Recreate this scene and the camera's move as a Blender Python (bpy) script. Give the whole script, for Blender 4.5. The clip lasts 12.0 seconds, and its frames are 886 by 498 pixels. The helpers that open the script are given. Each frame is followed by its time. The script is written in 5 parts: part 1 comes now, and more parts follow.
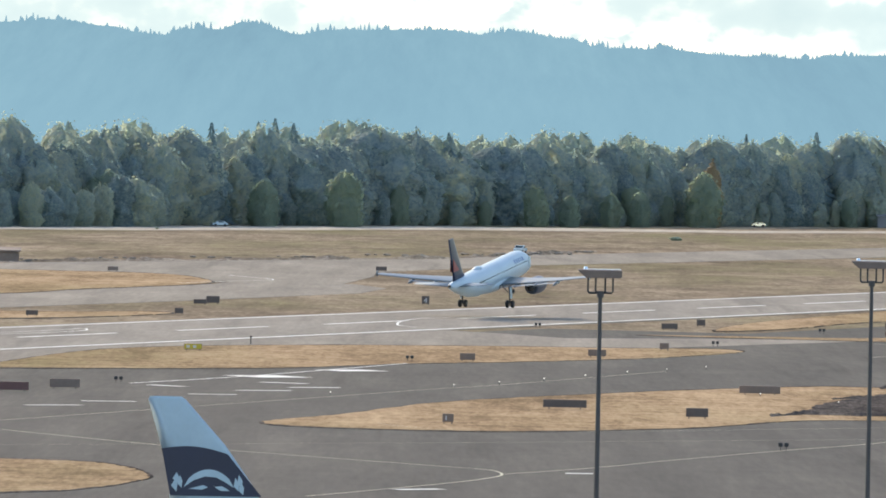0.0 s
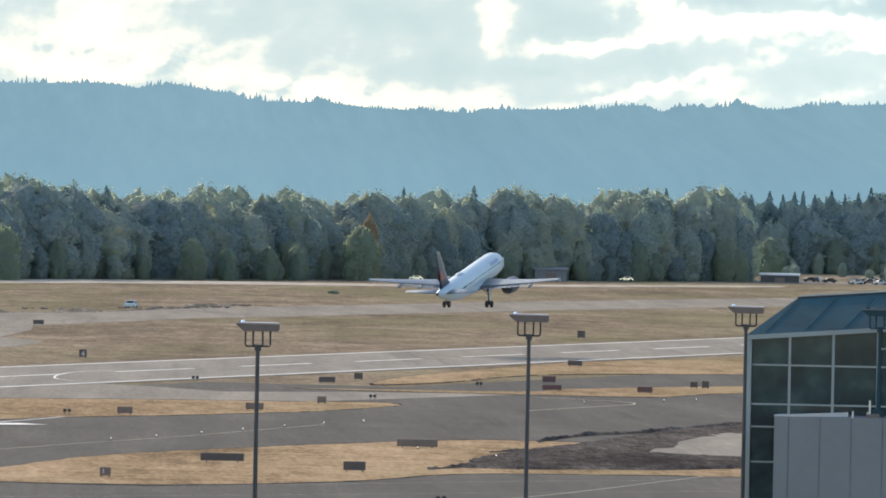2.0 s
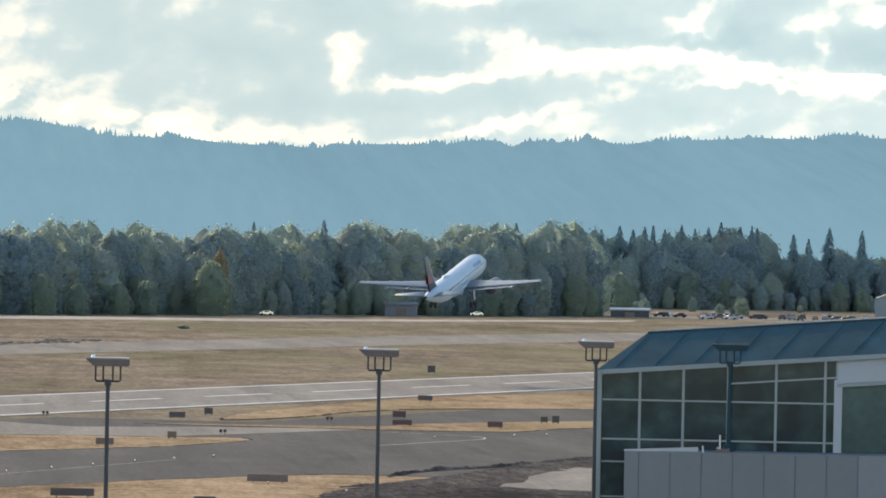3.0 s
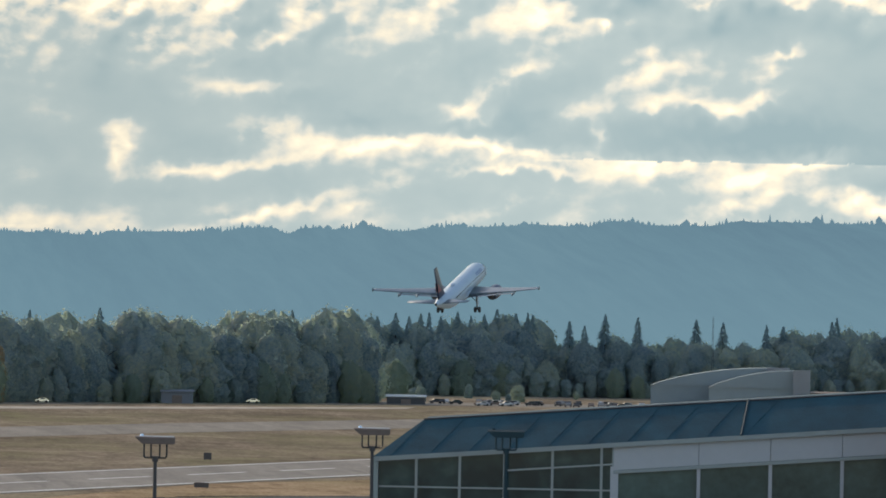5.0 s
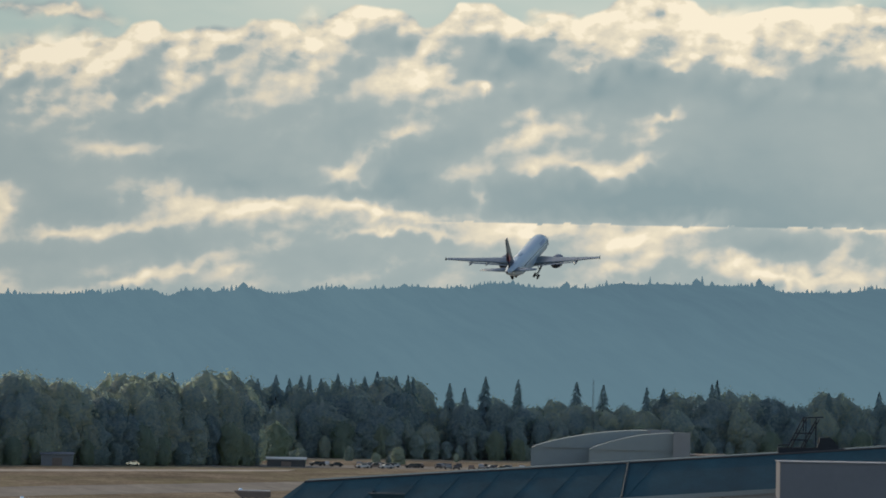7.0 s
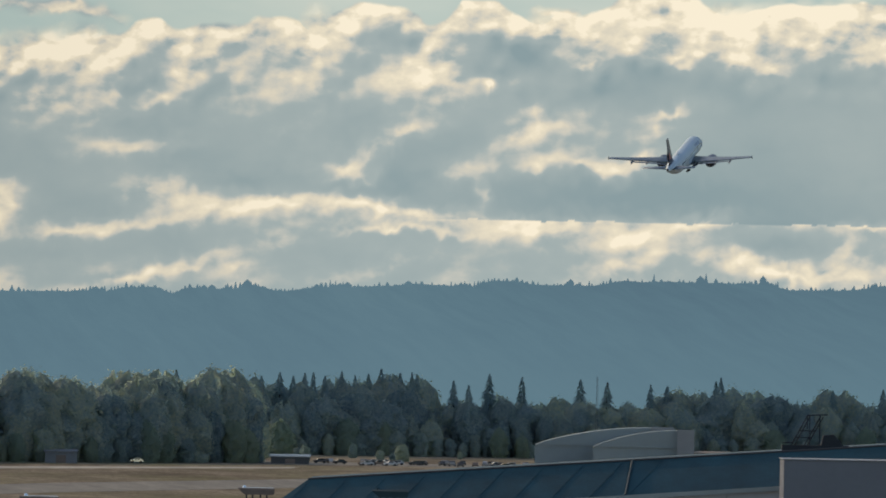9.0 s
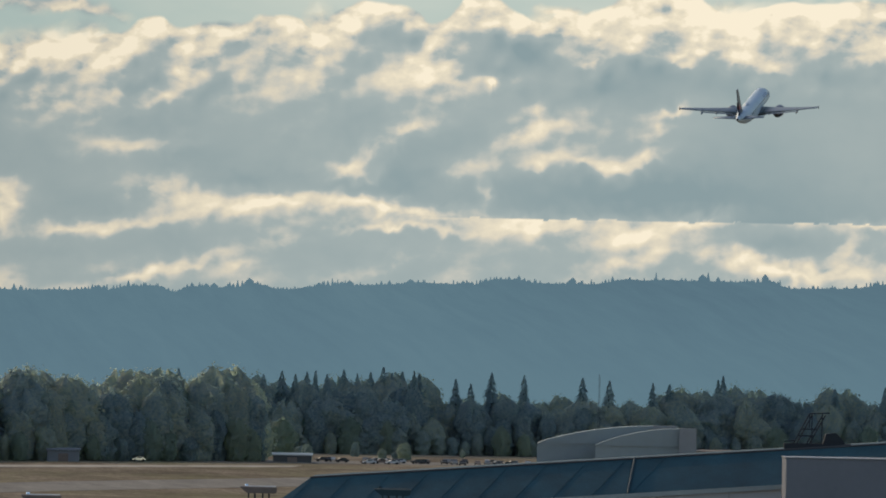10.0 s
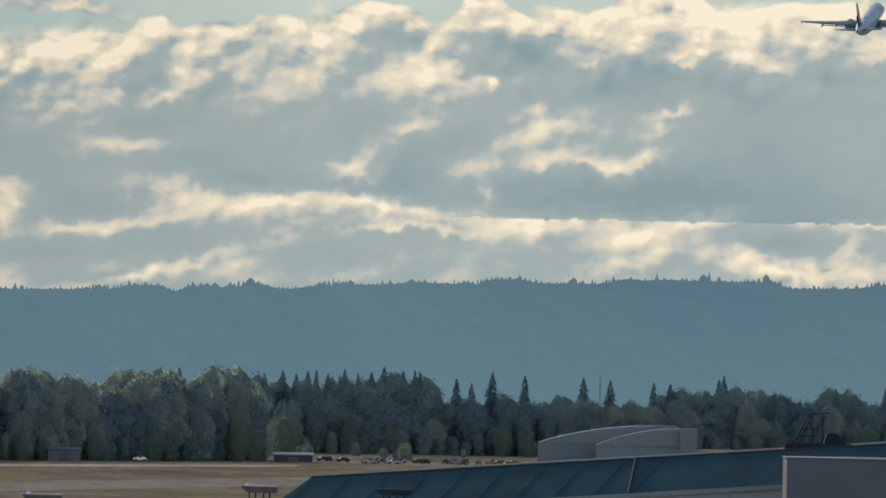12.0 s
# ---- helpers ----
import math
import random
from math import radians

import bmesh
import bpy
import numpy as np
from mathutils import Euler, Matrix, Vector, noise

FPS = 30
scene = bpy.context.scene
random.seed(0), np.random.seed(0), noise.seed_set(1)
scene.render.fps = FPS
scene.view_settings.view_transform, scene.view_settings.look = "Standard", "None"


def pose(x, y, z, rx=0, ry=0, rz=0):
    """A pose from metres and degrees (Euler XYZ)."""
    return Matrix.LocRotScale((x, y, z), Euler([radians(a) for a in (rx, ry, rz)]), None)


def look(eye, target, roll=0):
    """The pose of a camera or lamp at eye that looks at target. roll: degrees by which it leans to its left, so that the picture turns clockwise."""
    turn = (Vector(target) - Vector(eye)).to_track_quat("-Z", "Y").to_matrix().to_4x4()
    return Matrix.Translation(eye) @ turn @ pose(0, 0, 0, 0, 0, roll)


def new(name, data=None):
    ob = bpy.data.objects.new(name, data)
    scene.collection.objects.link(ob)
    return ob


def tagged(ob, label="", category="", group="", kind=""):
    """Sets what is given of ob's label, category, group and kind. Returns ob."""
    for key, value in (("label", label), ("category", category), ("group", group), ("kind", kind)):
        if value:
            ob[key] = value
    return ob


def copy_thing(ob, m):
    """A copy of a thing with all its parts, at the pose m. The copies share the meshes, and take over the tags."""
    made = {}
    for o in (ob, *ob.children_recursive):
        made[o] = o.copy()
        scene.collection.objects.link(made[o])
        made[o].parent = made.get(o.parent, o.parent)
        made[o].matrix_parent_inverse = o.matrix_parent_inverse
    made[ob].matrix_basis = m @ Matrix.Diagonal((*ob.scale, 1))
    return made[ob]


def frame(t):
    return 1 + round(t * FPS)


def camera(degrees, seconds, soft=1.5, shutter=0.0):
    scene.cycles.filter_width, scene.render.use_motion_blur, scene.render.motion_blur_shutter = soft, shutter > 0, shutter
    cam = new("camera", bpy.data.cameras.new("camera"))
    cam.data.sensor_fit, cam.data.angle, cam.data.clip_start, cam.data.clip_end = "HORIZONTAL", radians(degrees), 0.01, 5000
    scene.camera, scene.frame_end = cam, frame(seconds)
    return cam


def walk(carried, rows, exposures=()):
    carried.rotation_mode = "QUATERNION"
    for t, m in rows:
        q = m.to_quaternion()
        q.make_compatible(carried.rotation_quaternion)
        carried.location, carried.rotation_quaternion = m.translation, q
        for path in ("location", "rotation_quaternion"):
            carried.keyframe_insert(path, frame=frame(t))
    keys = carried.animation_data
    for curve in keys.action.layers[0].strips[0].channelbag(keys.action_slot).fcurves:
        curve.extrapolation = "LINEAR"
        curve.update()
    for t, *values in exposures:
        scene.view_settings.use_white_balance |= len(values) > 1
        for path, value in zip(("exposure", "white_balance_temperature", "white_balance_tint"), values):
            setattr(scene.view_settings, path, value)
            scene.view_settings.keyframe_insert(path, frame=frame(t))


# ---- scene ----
cam = camera(5.3, 12.0, soft=1.8)
EYE = (0.0, 0.0, 30.7)


def aim(pan, tilt, roll):
    return pose(*EYE, 90 + tilt, 0, -pan) @ pose(0, 0, 0, 0, 0, roll)


# seconds, pan to the right, tilt up, roll: a tripod head that follows the climbing airliner
PATH = [(0, -0.0018, -0.7972, 1.132), (0.5, 0.6606, -0.6807, 1.128), (1, 1.1511, -0.5925, 1.147), (1.5, 1.6035, -0.508, 1.146),
        (2, 2.0417, -0.4372, 1.174), (2.5, 2.5577, -0.3321, 1.165), (3, 2.934, -0.2104, 1.161), (3.2, 3.0561, -0.165, 1.16),
        (4.8, 4.1405, 0.2643, 1.1), (5, 4.2646, 0.3364, 1.092), (5.5, 4.5308, 0.4764, 1.083), (6, 4.7489, 0.5912, 1.058),
        (6.5, 4.9022, 0.6856, 1.086), (7, 4.9744, 0.7229, 1.067), (9, 4.951, 0.7065, 1.097), (9.5, 4.9385, 0.6989, 1.052),
        (10, 4.9384, 0.6969, 1.08), (10.5, 4.9337, 0.6965, 1.09), (11, 4.934, 0.6965, 1.087), (11.5, 4.9338, 0.6957, 1.087),
        (12, 4.9328, 0.6952, 1.123)]
EXPOSURE = [(0.0, 1.28), (0.5, 1.22), (1.0, 1.15), (1.5, 1.1), (2.5, 1.05), (3.2, 0.95), (4.8, 0.52), (5.0, 0.48), (5.5, 0.3), (6.0, 0.12),
            (6.5, 0.0), (12.0, 0.0)]
walk(cam, [(t, aim(p, k, r)) for t, p, k, r in PATH], EXPOSURE)

# ---- light ----
SUN_TURN, SUN_HEIGHT = -31.0, 28.0
world = bpy.data.worlds.new("world")
scene.world = world
world.use_nodes = True
wt = world.node_tree
sky = wt.nodes.new("ShaderNodeTexSky")
sky.sky_type, sky.sun_disc = "NISHITA", False
sky.sun_elevation, sky.sun_rotation = radians(SUN_HEIGHT), radians(SUN_TURN)
veil = wt.nodes.new("ShaderNodeHueSaturation")  # thin cloud over most of the sky greys its light
veil.inputs["Saturation"].default_value = 0.95
wt.links.new(sky.outputs[0], veil.inputs["Color"])
wt.links.new(veil.outputs[0], wt.nodes["Background"].inputs[0])
wt.nodes["Background"].inputs[1].default_value = 0.135
sun = new("sun", bpy.data.lights.new("sun", "SUN"))
sun.data.energy, sun.data.angle, sun.data.color = 1.65, radians(0.6), (1.0, 0.8, 0.55)
sun.matrix_world = look((0, 0, 0), (-math.sin(radians(SUN_TURN)) * math.cos(radians(SUN_HEIGHT)),
                                    -math.cos(radians(SUN_TURN)) * math.cos(radians(SUN_HEIGHT)), -math.sin(radians(SUN_HEIGHT))))


# ---- materials ----
class Nodes:
    """A few short words for building node trees."""

    def __init__(self, name):
        self.m = bpy.data.materials.new(name)
        self.m.use_nodes = True
        self.t = self.m.node_tree
        self.bsdf = self.t.nodes["Principled BSDF"]

    def add(self, kind, **sockets):
        n = self.t.nodes.new(kind)
        for key, value in sockets.items():
            self.put(n, key, value)
        return n

    def put(self, n, key, value):
        s = n.inputs[int(key[1:])] if key[0] == "i" and key[1:].isdigit() else n.inputs[key]
        if isinstance(value, bpy.types.NodeSocket):
            self.t.links.new(value, s)
        else:
            s.default_value = value

    def math(self, op, a, b=0.0, c=0.0, clamp=False):
        n = self.add("ShaderNodeMath", i0=a, i1=b, i2=c)
        n.operation, n.use_clamp = op, clamp
        return n.outputs[0]

    def place(self):
        return self.add("ShaderNodeTexCoord").outputs["Object"]

    def scaled(self, v, sx, sy, sz, turn=0.0):
        n = self.add("ShaderNodeMapping", Vector=v, Scale=(sx, sy, sz), Rotation=(0, 0, radians(turn)))
        return n.outputs[0]

    def noise(self, v, scale, detail=4.0, rough=0.55, warp=0.0):
        n = self.add("ShaderNodeTexNoise", Vector=v, Scale=scale, Detail=detail, Roughness=rough, Distortion=warp)
        return n.outputs["Fac"]

    def ramp(self, fac, stops):
        n = self.add("ShaderNodeValToRGB", Fac=fac)
        e = n.color_ramp.elements
        while len(e) < len(stops):
            e.new(0.5)
        for k, (at, colour) in zip(e, stops):
            k.position, k.color = at, (*colour, 1)
        return n.outputs[0]

    def mix(self, fac, a, b, blend="MIX"):
        n = self.add("ShaderNodeMix")
        n.data_type, n.blend_type = "RGBA", blend
        for key, value in ((0, fac), (6, a), (7, b)):
            if isinstance(value, bpy.types.NodeSocket):
                self.t.links.new(value, n.inputs[key])
            else:
                n.inputs[key].default_value = value if key == 0 else (*value, 1)
        return n.outputs[2]

    def bump(self, height, strength=0.3, distance=0.05):
        b = self.add("ShaderNodeBump", Height=height, Strength=strength, Distance=distance)
        self.put(self.bsdf, "Normal", b.outputs[0])

    def done(self, colour, rough=0.8, metal=0.0):
        self.put(self.bsdf, "Base Color", colour if isinstance(colour, bpy.types.NodeSocket) else (*colour, 1))
        self.put(self.bsdf, "Roughness", rough)
        self.put(self.bsdf, "Metallic", metal)
        return self.m


def worn(name, colour, rough=0.5, metal=0.0, scale=0.6, depth=0.18):
    """Paint or metal with faint stains and grain."""
    n = Nodes(name)
    p = n.place()
    dark = tuple(c * (1 - depth) for c in colour)
    light = tuple(min(1, c * (1 + depth * 0.5)) for c in colour)
    f = n.math("ADD", n.math("MULTIPLY", n.noise(p, scale, 5), 0.7), n.math("MULTIPLY", n.noise(p, scale * 14, 3), 0.3))
    n.bump(n.noise(p, scale * 20, 3), 0.08, 0.01)
    return n.done(n.ramp(f, [(0.3, dark), (0.7, light)]), rough, metal)


def grass_material(name, a, b, c, scale=0.02, green=0.5):
    """Dry mown grass: pale and brown drifts, mown swaths, coarse tufts and thin green or bare places."""
    n = Nodes(name)
    p = n.place()
    long = n.noise(n.scaled(p, 1.0, 0.3, 1, -4), scale * 1.6, 6, 0.62, 0.5)
    mid = n.noise(n.scaled(p, 1.0, 0.14, 1, 8), scale * 12, 5, 0.65, 0.4)
    tuft = n.noise(n.scaled(p, 1.0, 0.1, 1, 14), scale * 55, 4, 0.7)
    swath = n.noise(n.scaled(p, 0.05, 1.0, 1, -6), scale * 9, 3, 0.6)
    f = n.math("ADD", n.math("ADD", n.math("MULTIPLY", long, 0.34), n.math("MULTIPLY", mid, 0.26)),
               n.math("ADD", n.math("MULTIPLY", tuft, 0.24), n.math("MULTIPLY", swath, 0.16)))
    base = n.ramp(f, [(0.41, a), (0.5, b), (0.58, c)])
    lush = n.math("MULTIPLY_ADD", n.noise(n.scaled(p, 1, 0.22, 1, 40), scale * 0.7, 5, 0.6), 5.0, -2.3, True)
    lush = n.math("MULTIPLY", lush, n.math("MULTIPLY_ADD", mid, 2.4, -0.6, True))
    colour = n.mix(n.math("MULTIPLY", lush, green), base, (0.19, 0.185, 0.085))
    bare = n.math("MULTIPLY_ADD", n.noise(n.scaled(p, 1, 0.12, 1, -10), scale * 5, 5, 0.65), 8.0, -5.1, True)
    colour = n.mix(n.math("MULTIPLY", bare, 0.55), colour, (0.13, 0.105, 0.085))
    n.bump(tuft, 0.6, 0.25)
    n.put(n.bsdf, "Specular IOR Level", 0.0)
    return n.done(colour, 1.0)


def paving_material(name, a, b, streak=18.8, joint=6.0):
    """Concrete or asphalt with tyre-dark drifts along the traffic, patches and sealed joints."""
    n = Nodes(name)
    p = n.place()
    run = n.scaled(p, 0.6, 0.03, 1, streak)
    drift = n.noise(run, 0.25, 5, 0.6)
    patch = n.noise(n.scaled(p, 1.0, 0.16, 1, 3), 0.07, 6, 0.62, 0.5)
    fine = n.noise(p, 2.5, 4, 0.7)
    scuff = n.noise(n.scaled(p, 1.0, 0.05, 1, streak * 0.5), 1.3, 4, 0.7)
    f = n.math("ADD", n.math("ADD", n.math("MULTIPLY", drift, 0.4), n.math("MULTIPLY", patch, 0.34)), n.math("MULTIPLY", scuff, 0.26))
    base = n.ramp(f, [(0.38, a), (0.52, tuple((u + v) / 2 for u, v in zip(a, b))), (0.62, b)])
    worn_track = n.math("MULTIPLY_ADD", n.noise(n.scaled(p, 0.4, 0.012, 1, streak), 0.5, 4, 0.6), 7.0, -4.1, True)
    base = n.mix(n.math("MULTIPLY", worn_track, 0.4), base, tuple(v * 0.55 for v in a))
    br = n.add("ShaderNodeTexBrick", Vector=n.scaled(p, 1, 1, 1, streak), Scale=1.0)
    br.offset = 0.0
    for key, value in (("Mortar Size", 0.06), ("Brick Width", joint), ("Row Height", joint), ("Color1", (1, 1, 1, 1)), ("Color2", (0.94, 0.94, 0.94, 1)),
                       ("Mortar", (0.8, 0.8, 0.8, 1))):
        br.inputs[key].default_value = value
    colour = n.mix(1.0, base, br.outputs["Color"], "MULTIPLY")
    n.bump(fine, 0.2, 0.02)
    n.put(n.bsdf, "Specular IOR Level", 0.06)
    return n.done(colour, 0.9)


def leaf_material(name, dark, light, warm):
    """Foliage: a tone of its own for each tree, finer changes over the clumps."""
    n = Nodes(name)
    own = n.add("ShaderNodeObjectInfo").outputs["Random"]
    isl = n.add("ShaderNodeNewGeometry").outputs["Random Per Island"]
    p = n.place()
    spray = n.noise(p, 0.85, 5, 0.7, 0.3)
    tuft = n.noise(p, 2.2, 3, 0.7)
    f = n.math("ADD", n.math("MULTIPLY", own, 0.55), n.math("ADD", n.math("MULTIPLY", isl, 0.15), n.math("MULTIPLY_ADD", spray, 2.2, -0.9)))
    n.bump(n.math("ADD", spray, n.math("MULTIPLY", tuft, 0.6)), 0.7, 0.8)
    base = n.ramp(f, [(0.12, dark), (0.55, light), (0.95, warm)])
    n.put(n.bsdf, "Specular IOR Level", 0.2)
    through_leaf = n.add("ShaderNodeBsdfTranslucent", Color=n.mix(1.0, base, (1.15, 1.25, 1.05), "MULTIPLY"))
    both = n.add("ShaderNodeMixShader", i0=0.55, i1=n.bsdf.outputs[0], i2=through_leaf.outputs[0])
    n.t.links.new(both.outputs[0], n.t.nodes["Material Output"].inputs[0])
    return n.done(base, 0.75)


M = {}
M["grass"] = grass_material("dry_grass", (0.15, 0.119, 0.086), (0.25, 0.199, 0.141), (0.375, 0.303, 0.213), 0.02, 0.9)
M["island"] = grass_material("dry_lawn", (0.21, 0.148, 0.09), (0.365, 0.26, 0.157), (0.5, 0.366, 0.228), 0.03)
M["runway"] = paving_material("runway_concrete", (0.21, 0.189, 0.162), (0.34, 0.302, 0.252))
M["taxi"] = paving_material("taxiway_asphalt", (0.074, 0.07, 0.065), (0.136, 0.125, 0.109), 60)
M["pale"] = paving_material("pale_shoulder", (0.2, 0.177, 0.149), (0.335, 0.295, 0.241), 25)
M["track"] = paving_material("pale_dirt_track", (0.4, 0.345, 0.275), (0.58, 0.51, 0.41), 25)
M["soil"] = grass_material("bare_soil", (0.045, 0.04, 0.038), (0.085, 0.075, 0.068), (0.17, 0.148, 0.128), 0.05, 0.0)
M["spoil"] = grass_material("dug_spoil", (0.12, 0.1, 0.08), (0.21, 0.178, 0.142), (0.4, 0.35, 0.29), 0.06, 0.2)
M["line"] = worn("road_paint_white", (0.82, 0.79, 0.72), 0.6, 0, 0.3, 0.3)
M["yellow"] = worn("road_paint_yellow", (0.55, 0.5, 0.36), 0.6, 0, 0.3, 0.3)
# distance haze is mixed into the leaf colours: lifted pale, mostly towards blue-grey
M["leaf"] = leaf_material("hazed_broad_leaf", (0.22, 0.29, 0.325), (0.375, 0.435, 0.43), (0.53, 0.53, 0.42))
M["needle"] = leaf_material("hazed_conifer_needle", (0.25, 0.33, 0.375), (0.285, 0.365, 0.4), (0.32, 0.39, 0.41))
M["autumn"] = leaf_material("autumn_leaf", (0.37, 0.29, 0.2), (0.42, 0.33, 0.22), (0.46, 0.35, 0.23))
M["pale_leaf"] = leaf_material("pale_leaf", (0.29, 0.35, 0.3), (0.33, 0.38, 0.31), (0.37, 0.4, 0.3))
M["bark"] = worn("bark", (0.1, 0.08, 0.06), 0.9, 0, 0.8, 0.4)
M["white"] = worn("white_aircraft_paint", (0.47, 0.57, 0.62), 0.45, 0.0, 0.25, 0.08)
M["finpaint"] = worn("pale_blue_tail_paint", (0.42, 0.53, 0.58), 0.5, 0.0, 0.25, 0.1)
M["grey"] = worn("grey_wing_paint", (0.17, 0.2, 0.215), 0.4, 0.1, 0.4, 0.12)
M["navy"] = worn("navy_paint", (0.012, 0.018, 0.05), 0.35, 0.0, 0.3, 0.2)
M["red"] = worn("red_paint", (0.28, 0.02, 0.025), 0.35, 0.0, 0.3, 0.2)
M["blue"] = worn("blue_paint", (0.16, 0.25, 0.42), 0.4, 0.0, 0.3, 0.2)
M["steel"] = worn("galvanised_steel", (0.07, 0.066, 0.066), 0.5, 0.3, 0.5, 0.2)
M["lamp_top"] = worn("weathered_aluminium", (0.6, 0.6, 0.58), 0.3, 0.8, 1.5, 0.15)
M["rubber"] = worn("tyre_rubber", (0.02, 0.02, 0.02), 0.85)
M["dark"] = worn("dark_metal", (0.03, 0.032, 0.035), 0.5, 0.3)
M["black"] = worn("black_sign_face", (0.1, 0.078, 0.068), 0.6, 0, 1.0, 0.3)
M["signred"] = worn("red_sign_face", (0.14, 0.065, 0.058), 0.6, 0, 1.0, 0.25)
M["signyellow"] = worn("yellow_sign_face", (0.55, 0.42, 0.03), 0.5, 0, 1.0, 0.2)
M["signframe"] = worn("sign_back_metal", (0.2, 0.145, 0.115), 0.7, 0.0, 1.0, 0.25)
M["roof"] = worn("teal_roof_metal", (0.02, 0.074, 0.09), 0.8, 0.0, 0.5, 0.45)
M["panel"] = worn("grey_wall_panel", (0.23, 0.225, 0.215), 0.6, 0.0, 0.15, 0.1)
M["pale_panel"] = worn("pale_wall_panel", (0.28, 0.272, 0.262), 0.6, 0.0, 0.15, 0.1)
M["fascia"] = worn("pale_fascia_panel", (0.52, 0.505, 0.485), 0.5, 0.0, 0.15, 0.08)
M["mullion"] = worn("mullion_aluminium", (0.31, 0.335, 0.32), 0.4, 0.3, 0.5, 0.1)
M["tank"] = worn("white_shed_cladding", (0.28, 0.31, 0.3), 0.6, 0.0, 0.03, 0.12)
M["nacelle"] = worn("slate_blue_paint", (0.06, 0.08, 0.12), 0.4, 0.0, 0.3, 0.2)
M["plant"] = worn("slate_grey_cladding", (0.19, 0.19, 0.2), 0.7, 0.0, 0.15, 0.12)
# colour of the roof batten; on one mast it stands in for backlit shade
M["dark_teal"] = worn("shade_and_batten_teal", (0.02, 0.05, 0.058), 0.8, 0.0, 0.5, 0.2)
M["tar"] = worn("matt_black_steel", (0.03, 0.032, 0.036), 0.9, 0.0, 0.5, 0.2)
M["glow"] = worn("bright_metal", (0.85, 0.85, 0.83), 0.15, 1.0)


def lens_material():
    n = Nodes("lit_lens")
    n.put(n.bsdf, "Emission Color", (1.0, 0.95, 0.8, 1))
    n.put(n.bsdf, "Emission Strength", 0.9)
    return n.done((0.8, 0.8, 0.75), 0.2)


M["lens"] = lens_material()


def glass_material():
    n = Nodes("tinted_glass_painted_reflections")
    p = n.place()
    n.bump(n.noise(p, 0.25, 2), 0.02, 0.05)
    n.put(n.bsdf, "Specular IOR Level", 0.6)
    # lighter green blotches in the base colour stand in for reflections
    return n.done(n.ramp(n.noise(p, 0.4, 3, 0.5, 0.15), [(0.38, (0.012, 0.03, 0.034)), (0.55, (0.026, 0.058, 0.058)), (0.72, (0.06, 0.11, 0.1))]), 0.07)


M["glass"] = glass_material()
M["wide_glass"] = worn("green_tinted_glass", (0.075, 0.12, 0.105), 0.08, 0.0, 0.12, 0.6)


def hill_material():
    """Far wooded hills: a backdrop with blue haze put into its colour and glow, spurs and stands of trees hardly told
    apart.
    """
    n = Nodes("hill_haze_glow")
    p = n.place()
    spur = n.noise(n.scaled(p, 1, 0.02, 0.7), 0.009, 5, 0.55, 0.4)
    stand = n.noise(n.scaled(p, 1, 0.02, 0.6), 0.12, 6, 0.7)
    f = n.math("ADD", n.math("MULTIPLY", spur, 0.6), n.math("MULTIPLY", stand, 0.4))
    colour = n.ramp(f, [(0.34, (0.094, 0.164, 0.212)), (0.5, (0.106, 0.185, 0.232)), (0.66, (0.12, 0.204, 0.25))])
    # paler towards the foot, as thicker haze mixed into the colour
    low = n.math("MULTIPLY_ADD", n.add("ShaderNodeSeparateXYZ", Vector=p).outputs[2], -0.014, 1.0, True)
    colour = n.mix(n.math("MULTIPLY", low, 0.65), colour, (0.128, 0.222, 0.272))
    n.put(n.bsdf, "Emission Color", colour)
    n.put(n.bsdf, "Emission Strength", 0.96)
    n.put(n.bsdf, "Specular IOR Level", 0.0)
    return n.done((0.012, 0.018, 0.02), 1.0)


M["hill"] = hill_material()

# clouds: azimuth and height in degrees, half lengths, brightness, tilt
CLOUDS = [(3.16, 1.853, 0.203, 0.169, -0.75, 0), (2.99, 1.782, 0.085, 0.101, -0.4, 0), (3.9, 1.928, 0.152, 0.128, -0.65, 0), (3.55, 1.657, 0.203, 0.186, -0.6, 0), (4.49, 2.013, 0.101, 0.101, -0.5, 0), (4.75, 1.923, 0.203, 0.095, -0.8, 0), (4.44, 1.454, 0.169, 0.128, -0.65, 0), (4.31, 1.046, 0.304, 0.095, -0.8, 0),
          (4.73, 1.087, 0.152, 0.118, -0.75, 0), (2.48, 1.045, 0.473, 0.169, -0.65, 0), (2.58, 1.301, 0.237, 0.074, -0.55, 0), (2.32, 1.661, 0.169, 0.061, -0.6, 0), (3.49, 1.278, 0.439, 0.088, -0.5, 8), (3.73, 1.079, 0.152, 0.047, -0.65, 0), (4.17, 1.534, 0.203, 0.135, -0.3, 0), (3.12, 1.429, 0.304, 0.074, -0.3, 0)]
